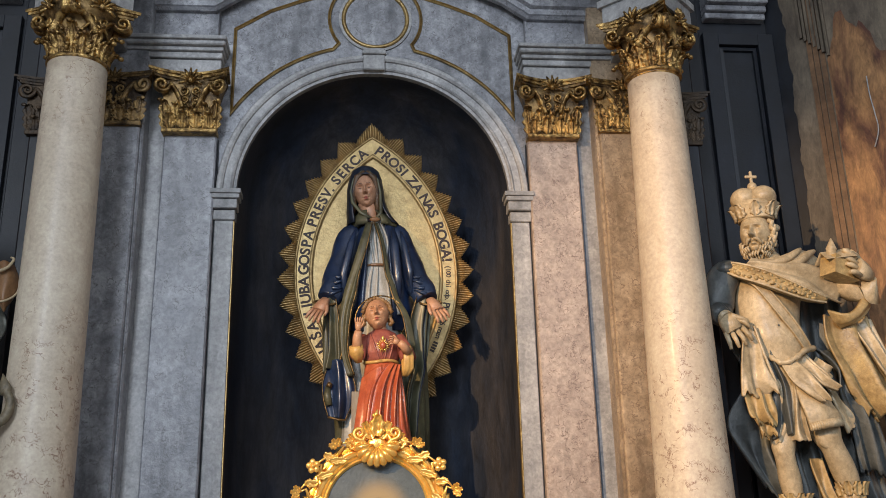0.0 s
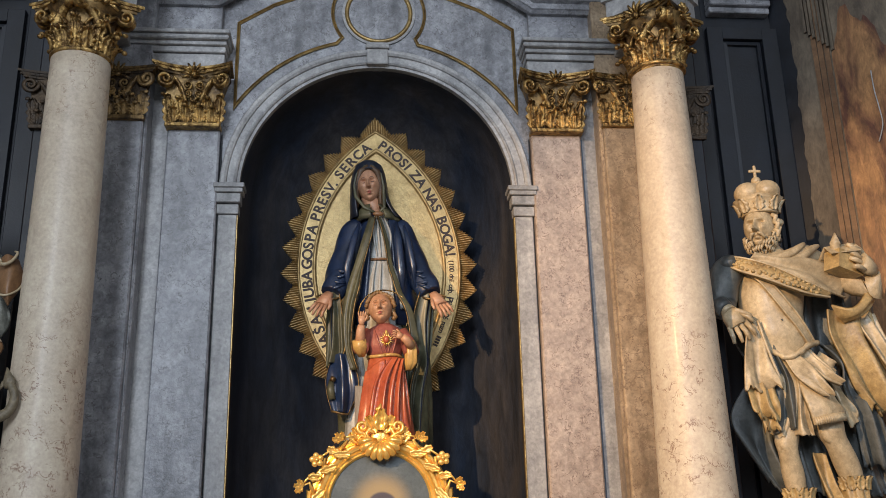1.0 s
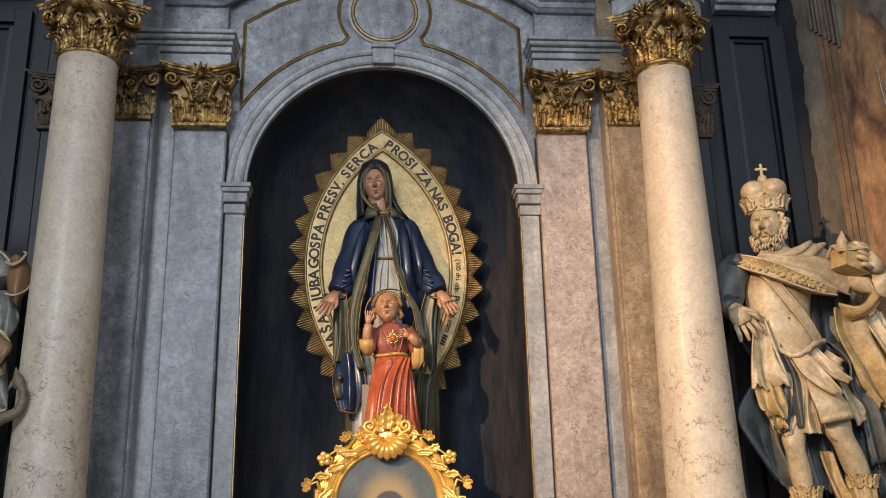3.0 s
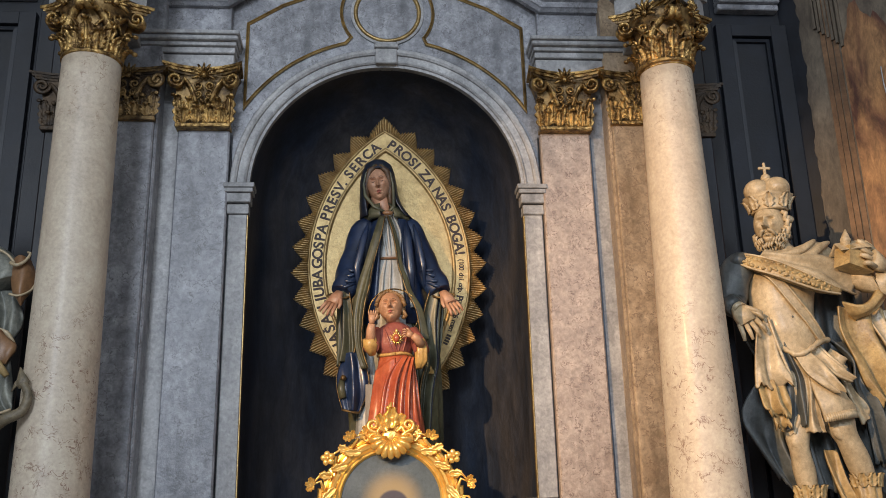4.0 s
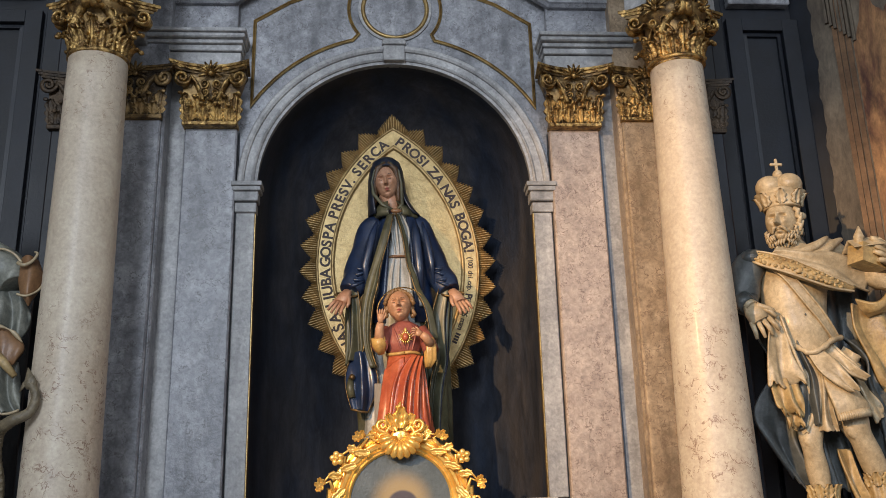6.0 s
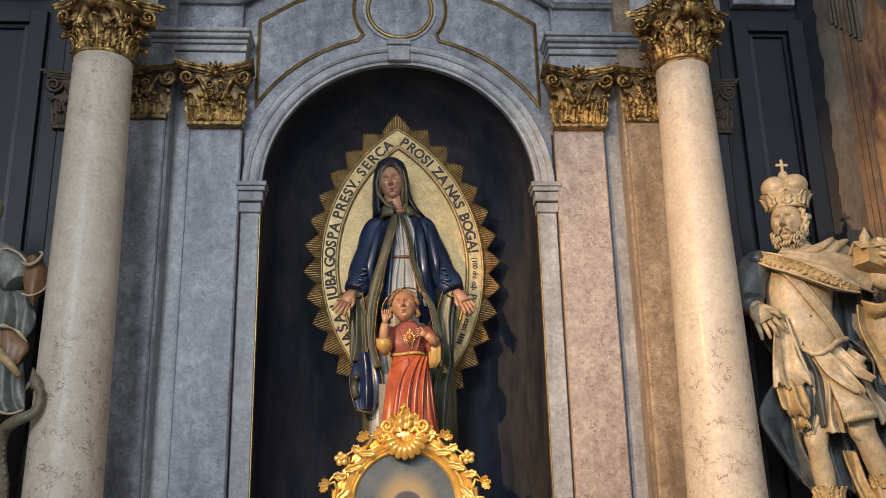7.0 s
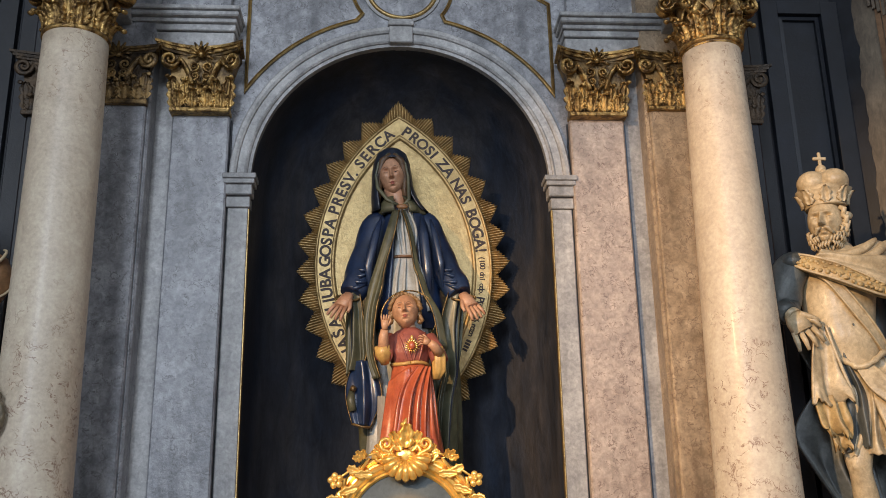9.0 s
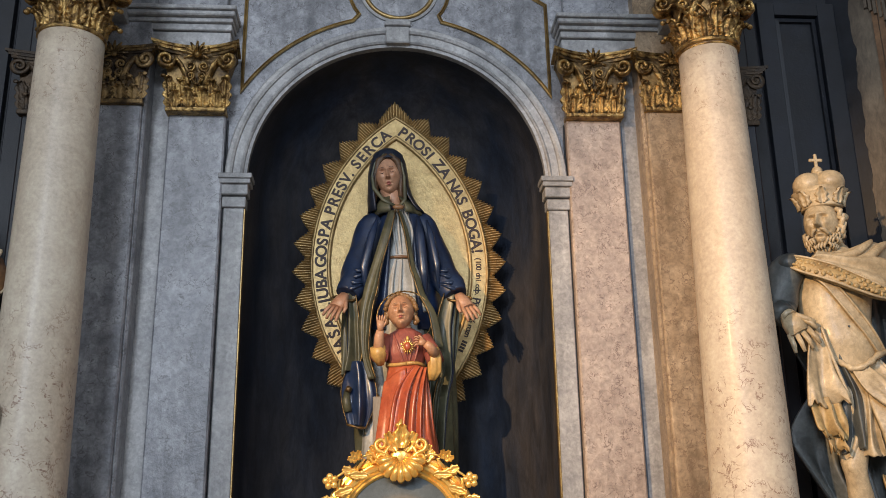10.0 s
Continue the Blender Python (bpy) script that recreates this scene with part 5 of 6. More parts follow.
lady()
small_statue()
s = Shape(SLATE)
s.box(-0.26, 0.30, -0.22, 0.32, SILL, 1.97, 0.01)
s.box(-0.23, 0.27, -0.205, 0.30, 1.97, 2.004, 0.006)
solid("statue_plinth", s, "low dark plinth under the two statues in the niche", "plinth", at=(0.02, 0.0, SILL))
s = Shape(SLATE)
s.box(-0.11, 0.19, -0.20, 0.03, 2.005, 2.062, 0.008)
solid("small_plinth", s, "small dark block under the small statue", "plinth", at=(0.04, -0.09, 2.005))
s = Shape(WOOD)
s.box(-0.118, -0.078, -0.03, 0.01, 2.005, 2.47, 0.004)
solid("wooden_post", s, "grey wooden post standing beside the statue", "post", at=(-0.1, -0.01, 2.005))

# ---- gilded picture frame in front of the niche ----
FX, FY, FZ = 0.004, -0.32, 1.868
frame_ob = thing("picture_frame", (FX, FY, 1.30), "carved bright gilded frame with a shell crest and flowers", "picture frame")


def frame_path(rx, rz):
    pts = [Vector((FX - rx - 0.012, FY, 1.34)), Vector((FX - rx - 0.012, FY, FZ)), Vector((FX - rx, FY, FZ))]
    pts += [Vector((FX - rx * math.cos(math.pi * i / 32), FY, FZ + rz * math.sin(math.pi * i / 32))) for i in range(1, 32)]
    pts += [Vector((FX + rx, FY, FZ)), Vector((FX + rx + 0.012, FY, FZ)), Vector((FX + rx + 0.012, FY, 1.34))]
    return pts


s = Shape(GOLD_BRIGHT)
s.sweep(frame_path(0.263, 0.258), [(0.030, -0.02), (0.030, 0.006), (0.022, 0.018), (0.014, 0.012), (0.006, 0.016), (-0.006, 0.034), (-0.018, 0.036), (-0.028, 0.022), (-0.036, 0.020), (-0.048, 0.034), (-0.060, 0.030), (-0.068, 0.010), (-0.068, -0.02)], OUT, False, False)
part("moulding", s, frame_ob)
s = Shape(GOLD_BRIGHT)
s.box(FX - 0.31, FX + 0.31, FY - 0.03, FY + 0.03, 1.30, 1.37, 0.01)
part("bottom_rail", s, frame_ob)
s = Shape(PICTURE)
ring = frame_path(0.24, 0.236)
vs = [s.bm.verts.new(p + Vector((0, 0.0, 0))) for p in ring]
s.face(vs)
ext = bmesh.ops.extrude_face_region(s.bm, geom=list(s.bm.faces))
bmesh.ops.translate(s.bm, vec=(0, 0.015, 0), verts=[g for g in ext["geom"] if isinstance(g, bmesh.types.BMVert)])
canvas = part("painting", s, frame_ob, "dark painting with an amber glow round a plain dark shape")

# painted glow and dark round shape, laid into the canvas material
nt = PICTURE.node_tree
bs = nt.nodes["Principled BSDF"]
plain = bs.inputs["Base Color"].links[0].from_socket
co = nt.nodes.new("ShaderNodeTexCoord")


def spot_mask(centre, scale, lo, hi, under, colour):
    mp = nt.nodes.new("ShaderNodeMapping")
    mp.inputs["Scale"].default_value = scale
    mp.inputs["Location"].default_value = [-c * k for c, k in zip(centre, scale)]
    nt.links.new(co.outputs["Object"], mp.inputs["Vector"])
    ln = nt.nodes.new("ShaderNodeVectorMath")
    ln.operation = "LENGTH"
    nt.links.new(mp.outputs[0], ln.inputs[0])
    mr = nt.nodes.new("ShaderNodeMapRange")
    mr.interpolation_type = "SMOOTHSTEP"
    mr.inputs["From Min"].default_value, mr.inputs["From Max"].default_value = lo, hi
    mr.inputs["To Min"].default_value, mr.inputs["To Max"].default_value = 1, 0
    nt.links.new(ln.outputs["Value"], mr.inputs["Value"])
    mx = nt.nodes.new("ShaderNodeMixRGB")
    mx.inputs["Color2"].default_value = (*colour, 1)
    nt.links.new(mr.outputs[0], mx.inputs["Fac"])
    nt.links.new(under, mx.inputs["Color1"])
    return mx.outputs["Color"]


c1 = spot_mask((0.005, 0, 0.565), (1, 0, 1), 0.07, 0.17, plain, (0.34, 0.25, 0.12))
c2 = spot_mask((0.01, 0, 0.545), (1, 0, 1), 0.068, 0.082, c1, (0.075, 0.06, 0.07))
nt.links.new(c2, bs.inputs["Base Color"])

# shell crest
c = Vector((FX, FY - 0.05, 2.165))
s = Shape(GOLD_BRIGHT)
s.ball(c + Vector((0, 0.02, 0)), (0.05, 0.02, 0.05), 16, 10)
shell = part("shell", s, frame_ob)
for i in range(9):
    a = radians(-168 + 156 * i / 8)
    d = Vector((math.cos(a), 0, math.sin(a)))
    s = Shape(GOLD_BRIGHT)
    s.tube([c + d * 0.02, c + d * 0.06 + Vector((0, -0.028, 0)), c + d * 0.092 + Vector((0, -0.014, 0)), c + d * 0.102 + Vector((0, 0.004, 0))], [0.006, 0.015, 0.019, 0.011], 8)
    part("flute", s, shell)


def frame_leaf(base, way, L, w, curl=0.03, name="leaf"):
    s = Shape(GOLD_BRIGHT)
    base, way = Vector(base), Vector(way).normalized()
    blade(s, base, OUT, way, L, w, curl)
    part(name, s, frame_ob)


def frame_scroll(c, across, r, tail, th=0.010, turns=1.4):
    s = Shape(GOLD_BRIGHT)
    scroll(s, c, across, UP, r, turns, math.pi * 0.3, tail, th, th * 1.7)
    part("scroll", s, frame_ob)


y = FY - 0.045
frame_leaf((FX, y - 0.015, 2.20), (0.05, 0, 1), 0.115, 0.05, 0.02, "crest_leaf")
frame_leaf((FX - 0.02, y, 2.19), (-0.55, 0, 1), 0.10, 0.042, 0.03, "crest_leaf")
frame_leaf((FX + 0.02, y, 2.19), (0.55, 0, 1), 0.10, 0.042, 0.03, "crest_leaf")
s = Shape(GOLD_BRIGHT)
s.tube([(FX, y, 2.27), (FX - 0.006, y - 0.01, 2.30), (FX + 0.004, y - 0.012, 2.325)], [0.012, 0.014, 0.003], 8)
s.ball((FX - 0.012, y - 0.012, 2.297), 0.012, 8, 6)
part("crest_tip", s, frame_ob)
for k in (-1, 1):
    frame_scroll((FX + k * 0.082, y - 0.01, 2.215), (k, 0, 0), 0.030, (FX + k * 0.03, y, 2.12))
    frame_scroll((FX + k * 0.085, y - 0.012, 2.155), (-k, 0, 0), 0.026, (FX + k * 0.045, y, 2.21), 0.009)
    frame_leaf((FX + k * 0.10, y + 0.01, 2.17), (k * 0.5, 0, 0.75), 0.06, 0.024, 0.02)
    # acanthus that runs along the frame
    for a, L in ((58, 0.09), (40, 0.09), (14, 0.10)):
        t = radians(a)
        p = Vector((FX + k * 0.268 * math.cos(t), y + 0.012, FZ + 0.264 * math.sin(t)))
        way = Vector((k * math.sin(t) * 0.9 + k * math.cos(t) * 0.55, 0, -math.cos(t) * 0.9 + math.sin(t) * 0.55)) * (-1 if a > 60 else 1)
        frame_leaf(p, way, L, 0.03, 0.014)
    # flowers and bent sprigs standing off the edge
    for a, off, kind in ((57, 0.045, "bud"), (34, 0.05, "flower"), (12, 0.07, "bud"), (-8, 0.10, "bud")):
        t = radians(a)
        d = Vector((k * math.cos(t), 0, math.sin(t)))
        b = Vector((FX, y + 0.01, FZ)) + d * 0.305
        c = Vector((FX, y - 0.01, FZ)) + d * (0.305 + off)
        bend = Vector((-d.z * k * 0.03, 0, d.x * k * 0.03))
        s = Shape(GOLD_BRIGHT)
        s.tube([b - bend, (b + c) / 2 + bend * 0.9, c], [0.010, 0.007, 0.006], 7)
        s.tube([b + bend * 2.0, (b + c) / 2 + bend * 2.2, c], [0.008, 0.006, 0.005], 7)
        part("stem", s, frame_ob)
        if kind == "flower":
            s = Shape(GOLD_BRIGHT)
            s.ball(c + Vector((0, -0.012, 0)), 0.010, 8, 6)
            for j in range(5):
                w = 2 * math.pi * j / 5 + 0.5
                s.ball(c + Vector((math.cos(w) * 0.020, -0.004, math.sin(w) * 0.020)), (0.015, 0.009, 0.015), 10, 6)
            part("flower", s, frame_ob)
        else:
            for w in (-48, 0, 48):
                q = radians(a + w)
                frame_leaf(c - d * 0.01, (k * math.cos(q), -0.3, math.sin(q)), 0.048, 0.022, 0.015, "petal")
    for a in (70, 50, 24, 2):
        t = radians(a)
        p = Vector((FX + k * 0.30 * math.cos(t), y + 0.012, FZ + 0.295 * math.sin(t)))
        frame_leaf(p, (k * math.cos(t) + 0.4 * k * math.sin(t), 0, math.sin(t) - 0.4 * math.cos(t)), 0.07, 0.03, 0.012)

s = Shape(GREY)
s.box(-0.95, 0.95, -0.62, -0.08, 0.0, 1.24, 0.01)
s.use(PLAIN).box(-0.98, 0.98, -0.66, -0.08, 1.24, 1.30, 0.01)
solid("altar_shelf", s, "plain grey stone shelf below the niche", "shelf", kind="structure")

# ---- carved statues beyond the columns ----
def cloth(s, top, bottom, n=22, m=10, folds=4.0, amp=0.03, sway=0.0, ragged=0.0, thick=0.016, phase=0.0):
    """A hanging cloth between two rails (lists of two end points), with deep rounded folds and a ragged hem."""
    t0, t1, b0, b1 = (Vector(p) for p in (*top, *bottom))
    n, m = n * 2, m + 8
    rows = []
    for j in range(m + 1):
        f = j / m
        row = []
        for i in range(n + 1):
            u = i / n
            p = (t0.lerp(t1, u)).lerp(b0.lerp(b1, u), f)
            a = amp * (0.30 + 0.70 * math.sqrt(f))
            w = 2 * math.pi * folds * (u + 0.05 * math.sin(5.1 * f + phase) + 0.06 * math.sin(4.3 * u + phase))
            y = -a * (0.62 * math.sin(w + phase) + 0.30 * math.sin(0.53 * w + 1.7 * f + phase) + 0.20 * math.sin(1.63 * w + 2.2 * phase - 1.5 * f))
            z = -ragged * (0.5 + 0.5 * math.sin(0.9 * w + phase) + 0.3 * math.sin(2.7 * w)) * f ** 3
            x = sway * math.sin(math.pi * f) + 0.35 * a * math.cos(w + phase)
            row.append(p + Vector((x, y, z)))
        rows.append(row)
    back = [[p + Vector((0, thick, 0)) for p in r] for r in rows]
    s.grid(rows)
    s.grid([r[::-1] for r in back])
    for a, b in ((rows[0], back[0]), (rows[-1], back[-1])):
        s.grid([a, b])
    for c in (0, -1):
        s.grid([[a[c], b[c]] for a, b in zip(rows, back)])


def crowned_statue():
    s = Shape(IVORY)
    Y = -0.36
    # bare torso
    s.use(IVORY).drape([(2.03, Y, 2.44, 0.150, 0.125, 0), (2.025, Y, 2.52, 0.142, 0.122, 0), (2.00, Y - 0.01, 2.60, 0.142, 0.135, 0), (1.99, Y - 0.012, 2.67, 0.150, 0.140, 0), (1.992, Y, 2.75, 0.157, 0.128, 0), (2.0, Y, 2.84, 0.165, 0.135, 0), (2.02, Y, 2.93, 0.185, 0.138, 0),
                        (2.03, Y + 0.01, 3.01, 0.175, 0.115, 0), (2.03, Y + 0.01, 3.07, 0.10, 0.08, 0), (2.02, Y, 3.12, 0.055, 0.055, 0)], 48, 7, 0.0)
    s.use(STATUE_GREY).ball((1.977, Y - 0.148, 2.70), (0.005, 0.004, 0.006), 8, 6)
    # thighs under the tunic, and its panels
    s.use(IVORY).drape([(2.03, Y, 2.50, 0.145, 0.125, 0.4), (2.04, Y, 2.40, 0.16, 0.13, 0.8), (2.05, Y, 2.28, 0.155, 0.13, 1.0), (2.05, Y, 2.17, 0.14, 0.12, 1.0)], 90, 7, 0.07, seed=0.9)
    sheet(s, [(1.95, -0.43, 2.52), (1.97, -0.46, 2.37), (1.96, -0.47, 2.25), (1.90, -0.47, 2.13)], [(2.05, -0.49, 2.50), (2.05, -0.51, 2.34), (2.05, -0.51, 2.22), (2.07, -0.51, 2.14)], 2.2, 0.050, 0.3, ragged=0.008)
    sheet(s, [(2.02, -0.49, 2.42), (2.035, -0.53, 2.29), (2.05, -0.54, 2.22), (2.06, -0.54, 2.18)], [(2.18, -0.44, 2.42), (2.21, -0.47, 2.31), (2.235, -0.47, 2.27), (2.25, -0.46, 2.21)], 1.3, 0.018, 0.5, belly=0.045)
    for i in range(22):
        f = i / 21
        p = Vector((2.06 + 0.19 * f, -0.545 + 0.085 * f * f - 0.045 * math.sin(math.pi * f), 2.185 + 0.03 * f))
        s.tube([p + Vector((-0.004, 0, 0.032)), p + Vector((0, -0.006, 0.01)), p + Vector((0.002, 0, -0.006))], [0.006, 0.0085, 0.006], 6)
    sheet(s, [(2.21, -0.44, 2.42), (2.235, -0.46, 2.32), (2.26, -0.46, 2.25), (2.29, -0.45, 2.18)], [(2.27, -0.39, 2.42), (2.30, -0.41, 2.33), (2.33, -0.42, 2.27), (2.35, -0.42, 2.23)], 1.2, 0.02, 0.2, ragged=0.008)
    # rolled belt and the flaps that hang from it
    s.tube(along([(1.90, -0.42, 2.58), (1.935, -0.48, 2.54), (1.97, -0.515, 2.51), (2.03, -0.525, 2.53), (2.09, -0.505, 2.57), (2.18, -0.43, 2.60)], 24), [0.013 + 0.003 * math.sin(1.7 * i) for i in range(25)], 9)
    sheet(s, [(2.15, -0.44, 2.52), (2.18, -0.48, 2.46), (2.23, -0.47, 2.43)], [(2.19, -0.42, 2.56), (2.21, -0.45, 2.52), (2.25, -0.45, 2.49)], 1.4, 0.02, 0.2, ragged=0.006)
    sheet(s, [(2.03, -0.49, 2.52), (2.10, -0.53, 2.45), (2.14, -0.545, 2.40), (2.22, -0.53, 2.37)], [(2.11, -0.47, 2.57), (2.15, -0.50, 2.50), (2.19, -0.515, 2.45), (2.24, -0.52, 2.39)], 2.0, 0.026, 0.7)
    sheet(s, [(1.96, -0.495, 2.52), (1.99, -0.54, 2.42), (2.04, -0.565, 2.36), (2.105, -0.575, 2.315), (2.125, -0.57, 2.313)], [(2.03, -0.505, 2.53), (2.08, -0.545, 2.465), (2.12, -0.57, 2.40), (2.147, -0.575, 2.345), (2.143, -0.57, 2.325)], 1.7, 0.024, 0.3, belly=0.012)
    # strap across the breast, with raised edges
    strap_l, strap_r = [(1.86, -0.475, 2.935), (1.90, -0.505, 2.88), (1.985, -0.515, 2.75), (2.05, -0.51, 2.66), (2.13, -0.46, 2.57)], [(1.905, -0.49, 2.94), (1.945, -0.515, 2.885), (2.035, -0.515, 2.76), (2.10, -0.495, 2.67), (2.175, -0.43, 2.585)]
    sheet(s, strap_l, strap_r, 0.9, 0.004, 0.1, thick=0.02)
    for edge in (strap_l, strap_r):
        s.tube(along(edge, 24), 0.006, 6)
    # embroidered collar of the cape
    low = [(1.775, -0.43, 2.99), (1.81, -0.475, 2.955), (1.90, -0.54, 2.90), (2.01, -0.56, 2.85), (2.11, -0.55, 2.82), (2.24, -0.50, 2.815)]
    high = [(1.79, -0.42, 3.045), (1.835, -0.455, 3.03), (1.93, -0.505, 2.985), (2.03, -0.53, 2.93), (2.12, -0.53, 2.885), (2.25, -0.49, 2.845)]
    sheet(s.use(IVORY_GOLD), high, low, 0.9, 0.012, 0.3, belly=0.012)
    U_, D_ = along(high, 60), along(low, 60)
    for i in range(4, 54):
        p = U_[i].lerp(D_[i], 0.5 + 0.30 * math.sin(2.2 * i))
        s.ball(p + Vector((0, -0.014, 0)), (0.011 + 0.004 * math.sin(3.3 * i), 0.007, 0.009 + 0.003 * math.cos(2.7 * i)), 7, 5)
    for edge in (U_, D_):
        s.use(IVORY).tube([p + Vector((0, -0.008, 0)) for p in edge], 0.006, 6)
    s.use(STATUE_GREY).ball((1.785, Y - 0.055, 3.015), (0.055, 0.045, 0.04), 14, 9)
    # cape over the raised shoulder: folds that rise from the neck
    sheet(s.use(IVORY), [(1.90, -0.46, 3.06), (1.98, -0.43, 3.06), (2.08, -0.41, 3.085), (2.19, -0.39, 3.125), (2.28, -0.36, 3.115), (2.36, -0.34, 3.05)], [(1.86, -0.46, 3.015), (1.94, -0.50, 2.985), (2.04, -0.525, 2.935), (2.14, -0.52, 2.89), (2.25, -0.48, 2.85), (2.36, -0.44, 2.83)], 2.3, 0.034, 0.5, belly=0.02)
    for pts, r in (([(1.97, -0.46, 3.035), (2.07, -0.455, 3.05), (2.15, -0.43, 3.095), (2.20, -0.40, 3.13)], 0.016), ([(2.03, -0.49, 3.0), (2.13, -0.475, 3.03), (2.22, -0.43, 3.09), (2.285, -0.38, 3.125)], 0.017)):
        s.tube(along(pts, 14), [0.004 + r * math.sin(math.pi * (0.12 + 0.8 * i / 14)) for i in range(15)], 10, 0.8)
    # grey sleeve, then the hand that holds a cloth
    s.use(STATUE_GREY).tube(along([(1.85, Y, 3.02), (1.785, Y - 0.01, 2.98), (1.745, Y - 0.01, 2.88), (1.735, Y - 0.02, 2.80), (1.73, Y - 0.06, 2.765)], 16), [0.06, 0.068, 0.075, 0.079, 0.081, 0.082, 0.082, 0.081, 0.080, 0.078, 0.076, 0.073, 0.07, 0.066, 0.062, 0.058, 0.05], 20, 0.95, (0, 1, 0), 3, 0.04)
    s.tube([(1.705, Y - 0.05, 2.80), (1.725, Y - 0.085, 2.76)], [0.05, 0.044], 14)
    s.use(IVORY).tube([(1.715, Y - 0.07, 2.785), (1.735, Y - 0.105, 2.745)], [0.032, 0.038], 10)
    hand(s, (1.722, Y - 0.10, 2.765), (1.79, Y - 0.145, 2.60), (1, -0.3, 0.35), 0.042)
    s.tube(along([(1.75, Y - 0.12, 2.755), (1.80, Y - 0.135, 2.735), (1.835, Y - 0.13, 2.72)], 8), [0.017, 0.016, 0.015, 0.014, 0.014, 0.013, 0.012, 0.010, 0.006], 8)
    # the cloth in three ragged tiers
    for mat, a_, b_, fo, am, ph, rg in ((IVORY, [(1.79, -0.49, 2.63), (1.76, -0.51, 2.48), (1.75, -0.52, 2.36)], [(1.86, -0.47, 2.71), (1.885, -0.49, 2.53), (1.925, -0.51, 2.36)], 1.5, 0.042, 0.2, 0.020),
                                        (IVORY_GOLD, [(1.765, -0.49, 2.39), (1.77, -0.51, 2.27), (1.79, -0.52, 2.23)], [(1.905, -0.48, 2.39), (1.91, -0.51, 2.30), (1.905, -0.51, 2.22)], 2.0, 0.042, 1.4, 0.024),
                                        (IVORY_GOLD, [(1.815, -0.49, 2.25), (1.83, -0.50, 2.16)], [(1.905, -0.48, 2.25), (1.895, -0.50, 2.165)], 1.5, 0.036, 0.6, 0.02)):
        sheet(s.use(mat), a_, b_, fo, am, ph, ragged=rg)
    s.use(IVORY).tube(along([(1.862, -0.485, 2.70), (1.89, -0.505, 2.54), (1.93, -0.52, 2.38)], 14), 0.008, 7)
    # grey lining that shows beside the tunic
    sheet(s.use(STATUE_GREY), [(1.87, -0.43, 2.70), (1.89, -0.45, 2.54), (1.92, -0.46, 2.40), (1.91, -0.46, 2.27), (1.89, -0.46, 2.15)], [(1.92, -0.45, 2.69), (1.945, -0.48, 2.54), (1.985, -0.505, 2.41), (1.99, -0.505, 2.30), (1.98, -0.50, 2.17)], 1.6, 0.034, 0.4)
    # raised arm, hand and the little church it holds
    s.use(IVORY).tube([(2.30, Y - 0.02, 3.0), (2.44, Y - 0.06, 2.90), (2.50, Y - 0.11, 2.86), (2.47, Y - 0.16, 2.93)], [0.07, 0.065, 0.055, 0.042], 14, 0.95, (0, 1, 0), 4, 0.06)
    hand(s, (2.485, Y - 0.165, 2.945), (2.335, Y - 0.215, 3.03), (0, 0.3, 1), 0.05)
    s.use(IVORY_GOLD)
    r = bmesh.ops.create_cube(s.bm, size=1)
    bmesh.ops.transform(s.bm, matrix=Matrix.Translation((2.335, Y - 0.15, 2.985)) @ pose(0, 0, 0, 0, 12, 20) @ Matrix.Diagonal((0.16, 0.10, 0.10, 1)), verts=r["verts"])
    for f in {f for v in r["verts"] for f in v.link_faces}:
        f.material_index = s.slot
    s.use(IVORY)
    for k in (-1, 1):
        cloth(s, ((2.245, Y - 0.15 , 3.075), (2.40, Y - 0.15, 3.10)), ((2.24, Y - 0.15 + k * 0.07, 3.02), (2.41, Y - 0.15 + k * 0.07, 3.04)), 6, 2, 0.75, 0.001, thick=0.008)
    s.tube([(2.29, Y - 0.17, 3.0), (2.293, Y - 0.17, 3.08), (2.296, Y - 0.17, 3.085), (2.302, Y - 0.17, 3.145)], [0.026, 0.026, 0.03, 0.003], 6)
    # cloth that falls from the raised arm, with a ragged hem
    s.use(IVORY_GOLD)
    sheet(s, [(2.25, -0.42, 2.77), (2.25, -0.43, 2.64), (2.30, -0.43, 2.50), (2.34, -0.43, 2.39), (2.41, -0.43, 2.27)], [(2.50, -0.40, 2.77), (2.53, -0.39, 2.62), (2.59, -0.39, 2.49), (2.63, -0.39, 2.37), (2.66, -0.39, 2.22)], 2.5, 0.085, 0.4, ragged=0.03)
    sheet(s, [(2.27, -0.45, 2.79), (2.32, -0.50, 2.755), (2.39, -0.50, 2.775), (2.48, -0.47, 2.87)], [(2.34, -0.42, 2.70), (2.39, -0.45, 2.72), (2.45, -0.45, 2.76), (2.53, -0.42, 2.82)], 1.2, 0.02, 0.3, belly=0.02)
    sheet(s.use(IVORY), [(2.40, -0.40, 2.76), (2.45, -0.43, 2.62), (2.50, -0.44, 2.50), (2.56, -0.44, 2.40)], [(2.53, -0.38, 2.76), (2.57, -0.40, 2.62), (2.61, -0.41, 2.50), (2.65, -0.41, 2.42)], 2.2, 0.045, 1.0, ragged=0.02)
    # grey mantle behind the figure
    s.use(STATUE_GREY)
